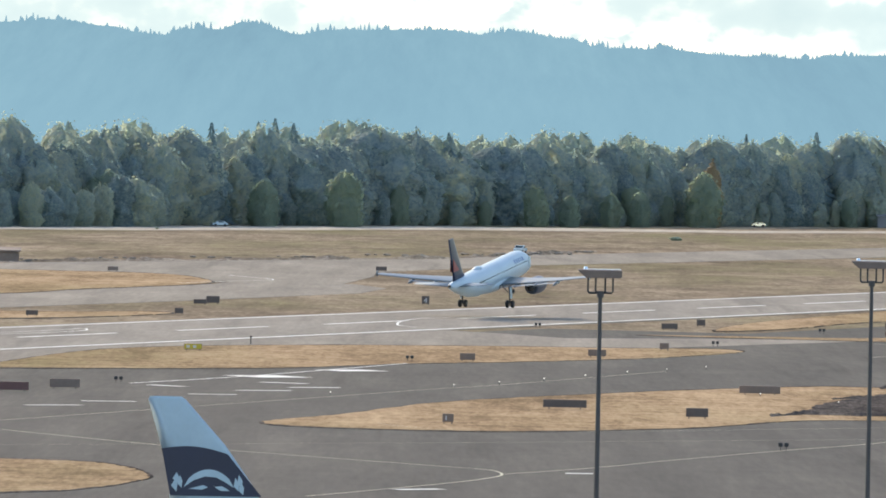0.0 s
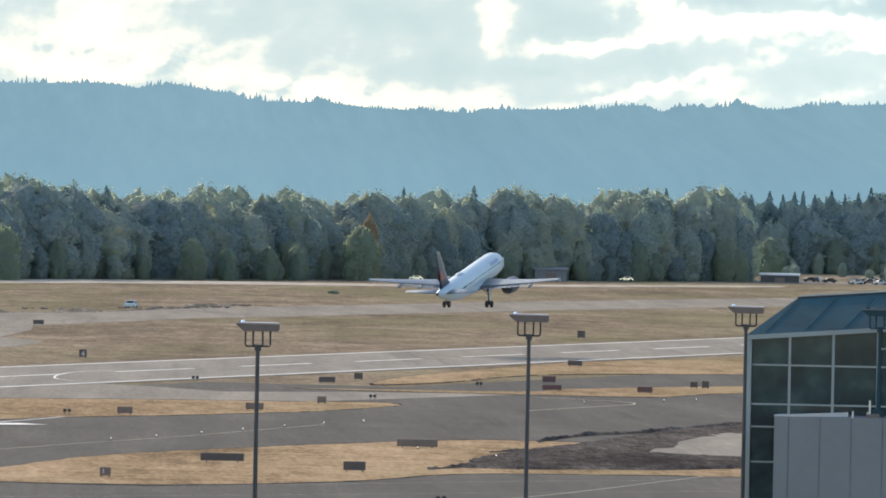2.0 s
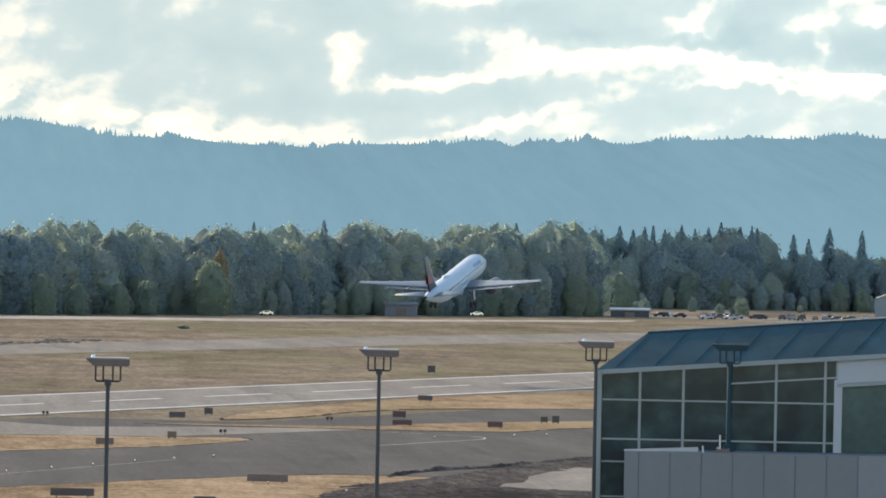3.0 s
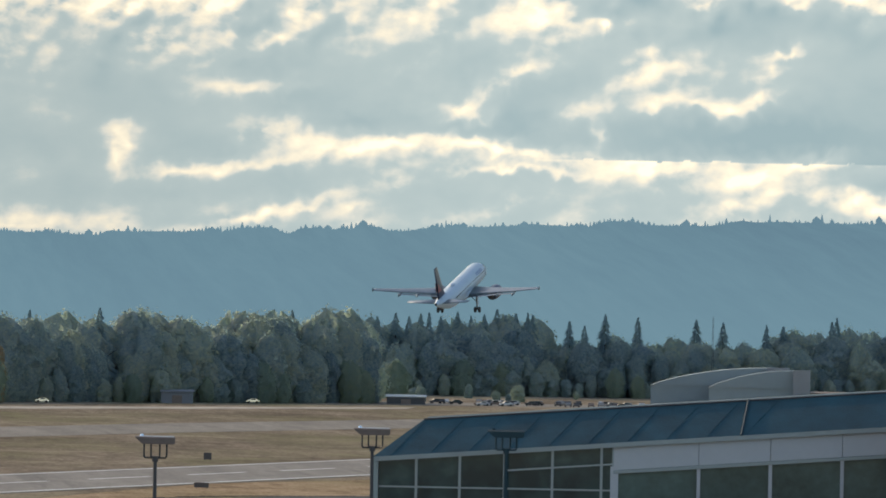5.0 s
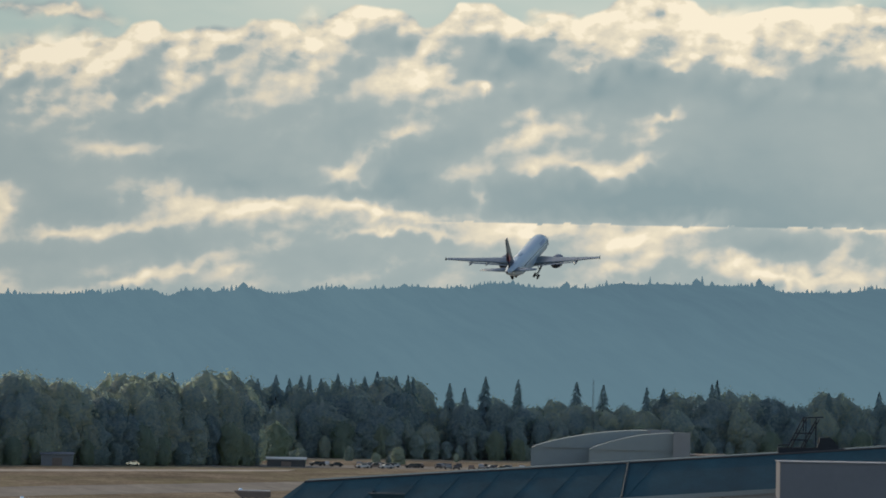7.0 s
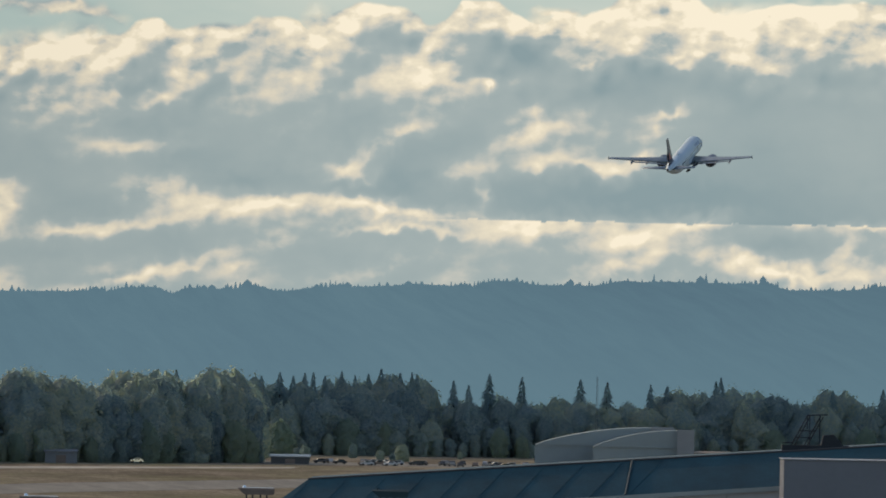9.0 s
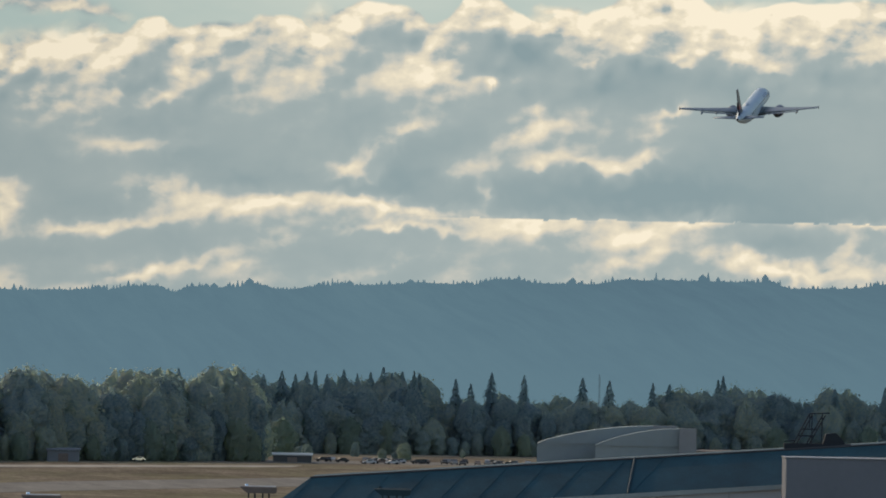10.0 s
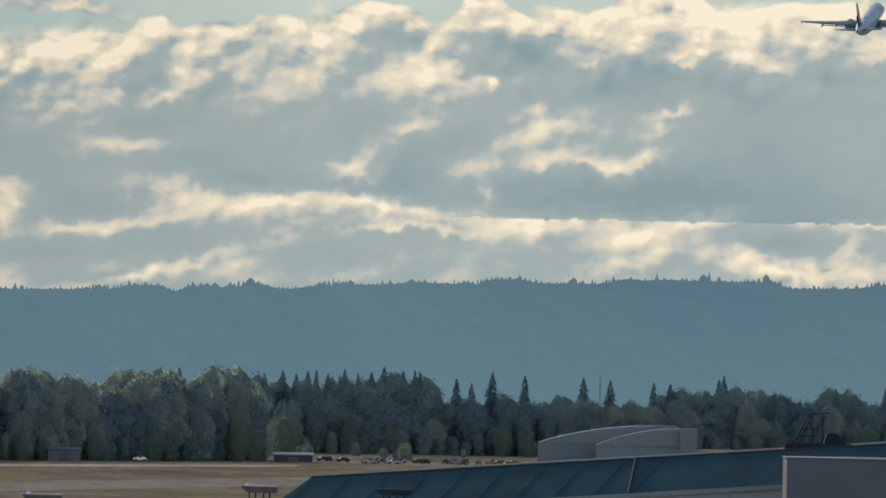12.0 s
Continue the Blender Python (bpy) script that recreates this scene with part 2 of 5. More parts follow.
CLOUDS += [(7.08, 1.417, 0.642, 0.304, -0.6, 0), (6.64, 1.021, 0.946, 0.095, -0.7, -1), (5.86, 1.649, 0.439, 0.101, -0.55, 4), (5.6, 1.036, 0.507, 0.081, -0.6, 0), (5.19, 1.908, 0.152, 0.152, -0.5, 0), (5.45, 1.845, 0.203, 0.101, -0.4, 0), (6.1, 2.137, 0.152, 0.074, -0.9, 0), (6.51, 2.009, 0.128, 0.074, -0.55, 0),
          (6.26, 1.758, 0.203, 0.068, -0.4, 0), (2.59, 0.659, 0.507, 0.088, -0.4, 3), (3.71, 0.764, 0.406, 0.047, -0.3, 5), (6.85, 0.764, 0.237, 0.054, -0.65, 0), (7.09, 0.741, 0.203, 0.074, -0.5, 0), (5.33, 0.676, 0.406, 0.101, -0.3, 0), (4.32, 0.657, 0.406, 0.088, -0.25, 0), (4.98, 1.363, 0.304, 0.101, -0.4, 0)]
CLOUDS += [(7.24, 1.758, 0.406, 0.095, -0.5, 0), (6.27, 1.099, 0.27, 0.135, -0.5, 0), (5.65, 1.561, 0.237, 0.034, -0.3, 5), (2.89, 0.935, 0.203, 0.068, -0.35, 0), (2.57, 1.848, 0.372, 0.074, 0.85, 0), (2.86, 1.864, 0.118, 0.095, 0.6, 0), (2.34, 1.776, 0.135, 0.034, 0.5, 0), (2.81, 1.677, 0.085, 0.101, 0.35, 70),
          (3.36, 1.714, 0.047, 0.03, 0.9, 30), (3.23, 1.557, 0.095, 0.03, 0.9, 25), (2.97, 1.572, 0.068, 0.027, 0.55, 0), (3.43, 1.892, 0.041, 0.108, 0.8, -70), (3.59, 1.868, 0.047, 0.068, 0.8, 45), (3.7, 1.931, 0.041, 0.074, 0.5, 60), (4.16, 1.956, 0.088, 0.115, 0.85, 30), (4.28, 1.975, 0.088, 0.088, 0.6, 0)]
CLOUDS += [(4.04, 1.795, 0.088, 0.061, 0.3, 0), (3.84, 1.656, 0.122, 0.081, 0.5, 10), (4.7, 1.706, 0.155, 0.061, 0.95, 5), (4.85, 1.756, 0.081, 0.101, 0.6, 0), (2.58, 1.52, 0.237, 0.044, 0.5, 0), (2.95, 1.291, 0.203, 0.041, 0.55, 0), (2.78, 1.399, 0.088, 0.047, 0.35, 0), (3.21, 1.272, 0.203, 0.03, 0.4, 4),
          (4.03, 1.413, 0.118, 0.037, 0.45, 20), (4.19, 1.304, 0.135, 0.061, 0.35, 20), (4.61, 1.312, 0.162, 0.037, 1.0, 28), (4.78, 1.396, 0.081, 0.024, 0.75, 15), (4.37, 1.172, 0.095, 0.037, 0.8, 10), (4.46, 1.116, 0.054, 0.027, 0.6, 0), (2.34, 0.941, 0.061, 0.061, 1.1, 50), (2.31, 0.839, 0.03, 0.061, 0.9, 0)]
CLOUDS += [(3.22, 1.042, 0.095, 0.044, 0.95, 20), (3.4, 0.971, 0.135, 0.034, 0.5, 0), (2.62, 0.74, 0.115, 0.024, 0.9, 6), (2.83, 0.778, 0.149, 0.024, 0.6, 5), (3.11, 0.797, 0.189, 0.03, 0.65, 8), (3.38, 0.863, 0.257, 0.041, 0.65, 12), (3.77, 0.931, 0.203, 0.041, 0.75, 0), (4.14, 0.958, 0.237, 0.034, 0.7, -2),
          (4.4, 0.943, 0.122, 0.024, 0.6, 0), (4.58, 0.932, 0.061, 0.03, 0.9, 0), (4.87, 0.917, 0.135, 0.03, 0.7, 0), (4.65, 0.812, 0.203, 0.017, 0.7, 0), (4.94, 0.804, 0.169, 0.017, 0.6, 0), (3.12, 0.493, 0.203, 0.024, 0.8, 14), (3.37, 0.572, 0.203, 0.024, 0.6, 14), (3.74, 0.579, 0.068, 0.027, 0.55, 20)]
CLOUDS += [(4.01, 0.719, 0.088, 0.024, 0.4, 10), (4.59, 0.574, 0.135, 0.027, 0.45, 15), (3.94, 0.768, 0.101, 0.041, 0.3, 0), (4.97, 1.718, 0.101, 0.047, 0.5, 0), (5.17, 1.691, 0.027, 0.017, 1.1, 0), (5.51, 2.025, 0.304, 0.044, 0.8, -5), (5.64, 2.112, 0.095, 0.03, 0.85, 0), (5.82, 1.828, 0.095, 0.024, 0.7, 20),
          (5.99, 1.932, 0.128, 0.081, 0.85, 30), (6.25, 2.072, 0.189, 0.061, 0.8, 0), (6.66, 2.086, 0.149, 0.074, 0.9, 0), (6.76, 1.858, 0.155, 0.061, 1.0, -22), (6.91, 1.779, 0.047, 0.027, 0.7, 0), (7.13, 2.02, 0.27, 0.088, 0.75, 0), (7.45, 2.093, 0.169, 0.088, 0.9, 0), (7.51, 1.898, 0.169, 0.03, 0.55, 0)]
CLOUDS += [(6.32, 1.887, 0.061, 0.024, 0.8, 35), (6.46, 1.92, 0.041, 0.024, 0.8, 0), (6.36, 1.804, 0.037, 0.03, 0.7, 40), (5.49, 1.524, 0.034, 0.051, 0.65, 10), (5.42, 1.401, 0.081, 0.054, 0.85, 30), (5.6, 1.425, 0.101, 0.03, 0.6, 10), (5.51, 1.227, 0.061, 0.03, 0.7, 0), (5.7, 1.254, 0.128, 0.03, 0.5, -10),
          (5.87, 1.227, 0.128, 0.03, 0.55, -8), (5.97, 1.181, 0.037, 0.044, 0.9, 0), (6.11, 1.244, 0.081, 0.024, 0.8, 20), (6.16, 1.415, 0.034, 0.057, 0.7, -40), (6.26, 1.552, 0.101, 0.017, 0.5, 10), (6.37, 1.567, 0.024, 0.027, 0.55, 0), (5.18, 1.004, 0.027, 0.061, 0.65, 0), (5.07, 1.178, 0.095, 0.044, 0.55, 15)]
CLOUDS += [(5.86, 1.362, 0.203, 0.061, 0.25, 10), (2.46, 2.116, 0.237, 0.03, 0.8, 0), (2.8, 2.092, 0.169, 0.03, 0.8, -12), (5.27, 1.3, 0.101, 0.061, 0.35, 30), (4.99, 0.899, 0.203, 0.024, 0.65, 0), (5.16, 0.855, 0.27, 0.03, 0.5, 0), (5.52, 0.801, 0.189, 0.03, 0.7, 5), (5.74, 0.835, 0.155, 0.037, 0.65, 0),
          (5.97, 0.768, 0.155, 0.044, 0.8, 5), (6.16, 0.812, 0.122, 0.041, 0.9, 0), (6.36, 0.877, 0.155, 0.03, 0.9, 5), (6.49, 0.852, 0.088, 0.047, 0.6, 0), (6.25, 0.706, 0.095, 0.03, 0.65, 0), (6.04, 0.614, 0.135, 0.024, 0.6, 8), ]
CLOUDS += [(7.51, 0.87, 0.135, 0.017, 0.8, 0), (6.71, 0.65, 0.074, 0.037, 1.0, 0), (6.88, 0.616, 0.122, 0.037, 1.0, -12), (7.19, 0.567, 0.169, 0.03, 0.9, -3), (7.43, 0.605, 0.135, 0.044, 0.8, 15), (7.36, 0.746, 0.095, 0.03, 0.45, 35), (7.02, 0.578, 0.088, 0.03, 0.8, 0), (6.56, 0.681, 0.101, 0.034, 0.4, 10),
          (-0.43, 0.591, 0.203, 0.041, 0.8, -6), (-0.1, 0.841, 0.108, 0.088, 1.0, 60), (0.02, 0.769, 0.095, 0.03, 0.9, 0), (-0.35, 0.755, 0.068, 0.03, 0.5, 30), (0.22, 0.591, 0.088, 0.024, 0.6, 20), (0.89, 0.469, 0.203, 0.024, 0.7, -9), (1.37, 0.459, 0.203, 0.024, 0.8, -6), (1.74, 0.406, 0.203, 0.02, 0.6, -4)]
CLOUDS += [(-0.56, 0.628, 0.135, 0.047, 0.6, 0), (0.02, 0.9, 0.16, 0.1, 0.8, 30), (1.0, 0.54, 1.5, 0.035, 0.45, -5), (0.2, 0.62, 0.3, 0.05, 0.6, 15), (1.2, 0.95, 0.7, 0.12, -0.15, 0)]
# upper edge of the heaped bank
BANK = [(2.28, 1.923), (2.62, 1.93), (2.77, 1.946), (3.02, 1.985), (3.2, 2.066), (3.32, 2.004), (3.52, 2.052), (3.74, 2.053), (3.86, 2.1),
        (4.06, 2.087), (4.13, 2.034), (4.24, 2.09), (4.39, 2.157), (4.56, 2.188), (4.76, 2.155), (4.86, 2.089), (4.99, 2.152), (5.09, 2.202),
        (5.22, 2.197), (5.36, 2.126), (5.51, 2.101), (5.65, 2.169), (5.8, 2.134), (5.9, 2.19), (6.04, 2.264), (6.28, 2.266), (6.45, 2.201),
        (6.55, 2.162), (6.67, 2.148), (6.82, 2.178), (6.92, 2.22), (7.07, 2.22), (7.22, 2.209), (7.41, 2.247), (7.59, 2.244)]


def cloud_material():
    """A cloudy evening sky: a heaped bank with lit rims over grey sheets and torn, sunlit fragments."""
    n = Nodes("evening_clouds")
    uv = n.add("ShaderNodeUVMap").outputs[0]

    def moved(v, by):
        return n.add("ShaderNodeVectorMath", i0=v, i1=by).outputs[0]

    def warped(v, scale, amount, detail):
        col = n.add("ShaderNodeTexNoise", Vector=v, Scale=scale, Detail=detail, Roughness=0.55).outputs["Color"]
        off = moved(col, (-0.5, -0.5, -0.5))
        w = n.add("ShaderNodeVectorMath", i0=off, i1=(amount, amount * 0.8, 0.0), i2=v)
        w.operation = "MULTIPLY_ADD"
        return w.outputs[0]
    # the attribute holds painted brightness: above zero sunlit, below zero grey
    thick = n.add("ShaderNodeAttribute")
    thick.attribute_name = "thickness"
    total = thick.outputs["Fac"]
    grain = n.scaled(uv, 1.0, 1.45, 1, -9)
    n1 = n.noise(grain, 2.2, 5, 0.44, 0.1)
    n2 = n.noise(moved(grain, (-0.035, 0.075, 0)), 2.2, 5, 0.44, 0.1)
    slow = n.noise(n.scaled(uv, 0.6, 1.6, 1, -12), 1.1, 4, 0.5)
    field = n.math("ADD", n.math("MULTIPLY_ADD", n1, 0.8, -0.4), n.math("MULTIPLY_ADD", slow, 0.4, -0.16))
    field = n.math("ADD", field, n.math("MULTIPLY", total, n.math("MULTIPLY_ADD", n1, 1.0, 0.22)))
    # the heaped bank: rounded tops against clear sky, bright rims, shaded hollows
    x = n.add("ShaderNodeSeparateXYZ", Vector=uv).outputs
    heap = warped(uv, 7.0, 0.07, 4.0)

    def puffs(v):
        big = n.add("ShaderNodeTexVoronoi", Vector=v, Scale=3.2)
        small = n.add("ShaderNodeTexVoronoi", Vector=v, Scale=8.5)
        big.feature = small.feature = "SMOOTH_F1"
        return n.math("ADD", n.math("MULTIPLY", big.outputs["Distance"], -0.42), n.math("MULTIPLY", small.outputs["Distance"], -0.22))
    puff = puffs(heap)
    domes = n.math("SUBTRACT", puff, puffs(moved(heap, (-0.03, 0.06, 0))))
    fc = n.add("ShaderNodeFloatCurve", Factor=1.0, Value=n.math("MULTIPLY_ADD", n.add("ShaderNodeSeparateXYZ", Vector=heap).outputs[0], 1 / 5.5, -2.2 / 5.5, True))
    cv = fc.mapping.curves[0]
    while len(cv.points) < len(BANK):
        cv.points.new(0.5, 0.5)
    for k, (u, v) in zip(cv.points, BANK):
        k.location = ((u - 2.2) / 5.5, (v - 1.5) / 1.0)
    fc.mapping.update()
    line = n.math("ADD", n.math("ADD", fc.outputs[0], 1.5 + 0.05), n.math("MULTIPLY", puff, 0.22))
    deep = n.math("SUBTRACT", line, x[1])
    inside = n.math("MAXIMUM", n.math("MULTIPLY_ADD", deep, 42.0, 0.5, True), n.math("MULTIPLY_ADD", total, 1.6, -0.3, True))
    rim = n.math("MULTIPLY", n.math("EXPONENT", n.math("MULTIPLY", n.math("ABSOLUTE", n.math("ADD", deep, -0.05)), -9.0)), 0.85)
    near = n.math("MULTIPLY_ADD", deep, -1.7, 1.15, True)
    hollow = n.math("MULTIPLY", n.math("MULTIPLY_ADD", puff, 3.0, 0.86), near)
    field = n.math("ADD", n.math("ADD", field, rim), n.math("ADD", n.math("MULTIPLY", hollow, 0.6), n.math("MULTIPLY", n.math("MULTIPLY", domes, near), 4.0)))
    crisp = n.math("MULTIPLY_ADD", field, 1.7, 0.2, True)
    curl = warped(grain, 9.0, 0.05, 3.0)
    n3 = n.noise(curl, 4.2, 4, 0.5)
    n4 = n.noise(moved(curl, (-0.025, 0.05, 0)), 4.2, 4, 0.5)
    fleck = n.math("ADD", n.math("MULTIPLY_ADD", n3, 0.45, -0.27), n.math("MULTIPLY", n.math("SUBTRACT", n3, n4), 1.7))
    field = n.math("ADD", field, n.math("MULTIPLY", n.math("MULTIPLY", fleck, crisp), n.math("MULTIPLY_ADD", near, 0.8, 0.8)))
    field = n.math("ADD", field, n.math("MULTIPLY", n.math("MULTIPLY", n.math("SUBTRACT", n1, n2), 3.0), crisp))
    cloud = n.ramp(n.math("MULTIPLY_ADD", field, 0.56, 0.385), [(0.08, (0.255, 0.34, 0.36)), (0.38, (0.375, 0.44, 0.435)), (0.52, (0.56, 0.56, 0.5)), (0.67, (0.7, 0.645, 0.52)), (0.87, (0.83, 0.745, 0.57)), (1.0, (0.95, 0.85, 0.66))])
    clear = n.ramp(slow, [(0.3, (0.42, 0.53, 0.5)), (0.7, (0.58, 0.63, 0.56))])
    em = n.add("ShaderNodeEmission", Color=n.mix(inside, clear, cloud), Strength=n.math("MULTIPLY_ADD", n.math("MULTIPLY_ADD", x[0], 0.4, -0.8, True), 0.1, 0.9))
    n.t.links.new(em.outputs[0], n.t.nodes["Material Output"].inputs[0])
    n.t.nodes.remove(n.bsdf)
    return n.m


M["sky"] = cloud_material()


# ---- mesh helpers ----
def part(name, bm, material, parent=None, label="", smooth=False):
    me = bpy.data.meshes.new(name)
    bmesh.ops.recalc_face_normals(bm, faces=bm.faces)
    bm.to_mesh(me)
    bm.free()
    me.materials.append(M[material])
    if smooth:
        me.polygons.foreach_set("use_smooth", [True] * len(me.polygons))
    ob = new(name, me)
    if parent:
        ob.parent = parent
    if label:
        tagged(ob, label)
    return ob


def thing(name, label, category, group="", kind="", m=None):
    ob = new(name)
    ob.empty_display_size = 0.5
    if m is not None:
        ob.matrix_world = m
    return tagged(ob, label, category, group, kind)


def box(bm, x0, x1, y0, y1, z0, z1, bevel=0.0):
    r = bmesh.ops.create_cube(bm, size=1.0, matrix=Matrix.Translation(((x0 + x1) / 2, (y0 + y1) / 2, (z0 + z1) / 2)) @ Matrix.Diagonal((x1 - x0, y1 - y0, z1 - z0, 1)))
    if bevel:
        edges = {e for v in r["verts"] for e in v.link_edges}
        bmesh.ops.bevel(bm, geom=list(edges), offset=bevel, segments=2, affect="EDGES", profile=0.6)
    return bm


def made(*args, **kw):
    return box(bmesh.new(), *args, **kw)


def rod(bm, a, b, ra, rb=None, sides=10):
    a, b = Vector(a), Vector(b)
    turn = (b - a).to_track_quat("Z", "Y").to_matrix().to_4x4()
    bmesh.ops.create_cone(bm, cap_ends=True, segments=sides, radius1=ra, radius2=ra if rb is None else rb, depth=(b - a).length, matrix=Matrix.Translation((a + b) / 2) @ turn)
    return bm


def loft(bm, rings, close=True):
    """Skin over rings of equal counts of points."""
    vs = [[bm.verts.new(p) for p in ring] for ring in rings]
    k = len(vs[0])
    for a, b in zip(vs, vs[1:]):
        for i in range(k):
            bm.faces.new((a[i], a[(i + 1) % k], b[(i + 1) % k], b[i]))
    if close:
        bm.faces.new(vs[0])
        bm.faces.new(vs[-1][::-1])
    return bm


def slab(bm, outline, z0, z1):
    """A flat plate with the given outline."""
    return loft(bm, [[(x, y, z0) for x, y in outline], [(x, y, z1) for x, y in outline]])


def rounded(points, steps=7):
    """A closed smooth outline through a few corners."""
    out, k = [], len(points)
    for i in range(k):
        p0, p1, p2, p3 = (Vector(points[(i + j - 1) % k]) for j in range(4))
        for s in range(steps):
            t = s / steps
            out.append(0.5 * ((2 * p1) + (p2 - p0) * t + (2 * p0 - 5 * p1 + 4 * p2 - p3) * t * t + (3 * p1 - p0 - 3 * p2 + p3) * t ** 3))
    return [(p.x, p.y) for p in out]


def frayed(outline, amount, seed, cuts=4):
    """The same outline with an uneven edge."""
    rng, out = random.Random(seed), []
    for (x0, y0), (x1, y1) in zip(outline, outline[1:] + outline[:1]):
        for s in range(cuts):
            t = s / cuts
            out.append((x0 + (x1 - x0) * t + rng.uniform(-amount, amount), y0 + (y1 - y0) * t + rng.uniform(-amount, amount) * 4))
    return out


# ---- sky and distance ----
def cloud_brightness(u, v):
    """Brightness put into the cloud masses over the sky, with torn edges and lightened sunward sides."""
    level = v
    for scale, amount in ((2.0, 0.02), (5.0, 0.045), (12.0, 0.05), (27.0, 0.02)):
        w = np.array([noise.noise_vector((a * scale, b * scale, 0.7)) for a, b in zip(u, v)])
        u, v = u + w[:, 0] * amount, v + w[:, 1] * amount * 0.8
    total, behind = np.zeros_like(u), np.zeros_like(u)
    for cu, cv, ru, rv, a, tilt in CLOUDS:
        s, c = math.sin(radians(tilt)), math.cos(radians(tilt))
        for field, du, dv in ((total, 0.0, 0.0), (behind, -0.012, 0.022)):
            x, y = ((u + du - cu) * c + (v + dv - cv) * s) / (ru * 1.1), ((v + dv - cv) * c - (u + du - cu) * s) / (rv * 1.15)
            r2 = x * x + y * y
            field += (a if a > 0 else 0.55 * a) * (0.42 * np.exp(-1.1 * r2) + 0.5 * np.exp(-0.3 * r2))
    # the level base of the grey sheet, with lit heaps close under it
    low = 0.887 - 0.75 * level - 0.25 * v
    reach = np.clip((u - 4.7) / 0.6, 0, 1)
    total += reach * np.where(low > 0, 0.5 * np.exp(-np.abs(low) / 0.05), -0.3 * np.exp(-np.abs(low) / 0.12))
    return total + 0.5 * (total - behind)


def sky_sheet():
    radius = 4900.0
    az = np.array([-40 + 2.3 * k for k in range(16)] + [-3.2 + 0.02 * k for k in range(260)] + [2.0 + 0.01 * k for k in range(580)] + [7.8 + 0.1 * k for k in range(5)] + [8.3 + 2.0 * k for k in range(22)])
    el = np.array([-0.3 + 0.1 * k for k in range(6)] + [0.3 + 0.01 * k for k in range(210)] + [2.4 + 1.3 * k for k in range(8)])
    u, v = (g.ravel() for g in np.meshgrid(az, el))
    verts = np.stack([radius * np.sin(np.radians(u)), radius * np.cos(np.radians(u)), 30.7 + radius * np.tan(np.radians(v))], 1)
    k, rows = len(az), len(el)
    a = (np.arange(rows - 1)[:, None] * k + np.arange(k - 1)[None, :]).ravel()
    faces = np.stack([a, a + 1, a + 1 + k, a + k], 1)
    me = bpy.data.meshes.new("backdrop_sky")
    me.from_pydata(verts.tolist(), [], faces.tolist())
    uv = me.uv_layers.new(name="sky")
    loops = faces.ravel()
    uv.data.foreach_set("uv", np.stack([u[loops], v[loops]], 1).ravel())
    me.attributes.new("thickness", "FLOAT", "POINT").data.foreach_set("value", cloud_brightness(u, v))
    me.materials.append(M["sky"])
    return tagged(new("backdrop_sky", me), "evening sky with a heaped bank of sunlit clouds", "sky", kind="structure")


RIDGE = [(-40, 0.45), (-12, 0.4), (-2.678, 0.516), (-2.34, 0.536), (-2.002, 0.502), (-1.866, 0.471), (-1.697, 0.461), (-1.596, 0.497), (-1.36, 0.498), (-1.226, 0.545), (-1.141, 0.537), (-1.039, 0.505), (-0.886, 0.474), (-0.718, 0.511), (-0.041, 0.521), (0.23, 0.496), (0.415, 0.52), (0.703, 0.485), (0.924, 0.432), (1.313, 0.429), (1.72, 0.397), (2.193, 0.389), (2.26, 0.414), (2.53, 0.413)]
RIDGE += [(2.631, 0.416), (2.935, 0.422), (3.07, 0.448), (3.222, 0.454), (3.34, 0.416), (3.424, 0.454), (3.678, 0.449), (3.813, 0.475), (3.982, 0.441), (4.253, 0.47), (4.624, 0.483), (4.827, 0.501), (5.098, 0.492), (5.266, 0.526), (5.402, 0.525), (5.504, 0.51), (5.808, 0.508), (6.044, 0.54), (6.889, 0.538), (7.025, 0.507), (7.363, 0.51), (7.592, 0.537), (8.5, 0.5), (14, 0.6), (50, 0.5)]


def ridge_height(az):
    for (a, h), (b, k) in zip(RIDGE, RIDGE[1:]):
        if a <= az <= b:
            t = (az - a) / (b - a)
            h = h + (k - h) * t * t * (3 - 2 * t)
            break
    return h - 0.006 + 0.006 * noise.noise((az * 11, 7.7, 0))


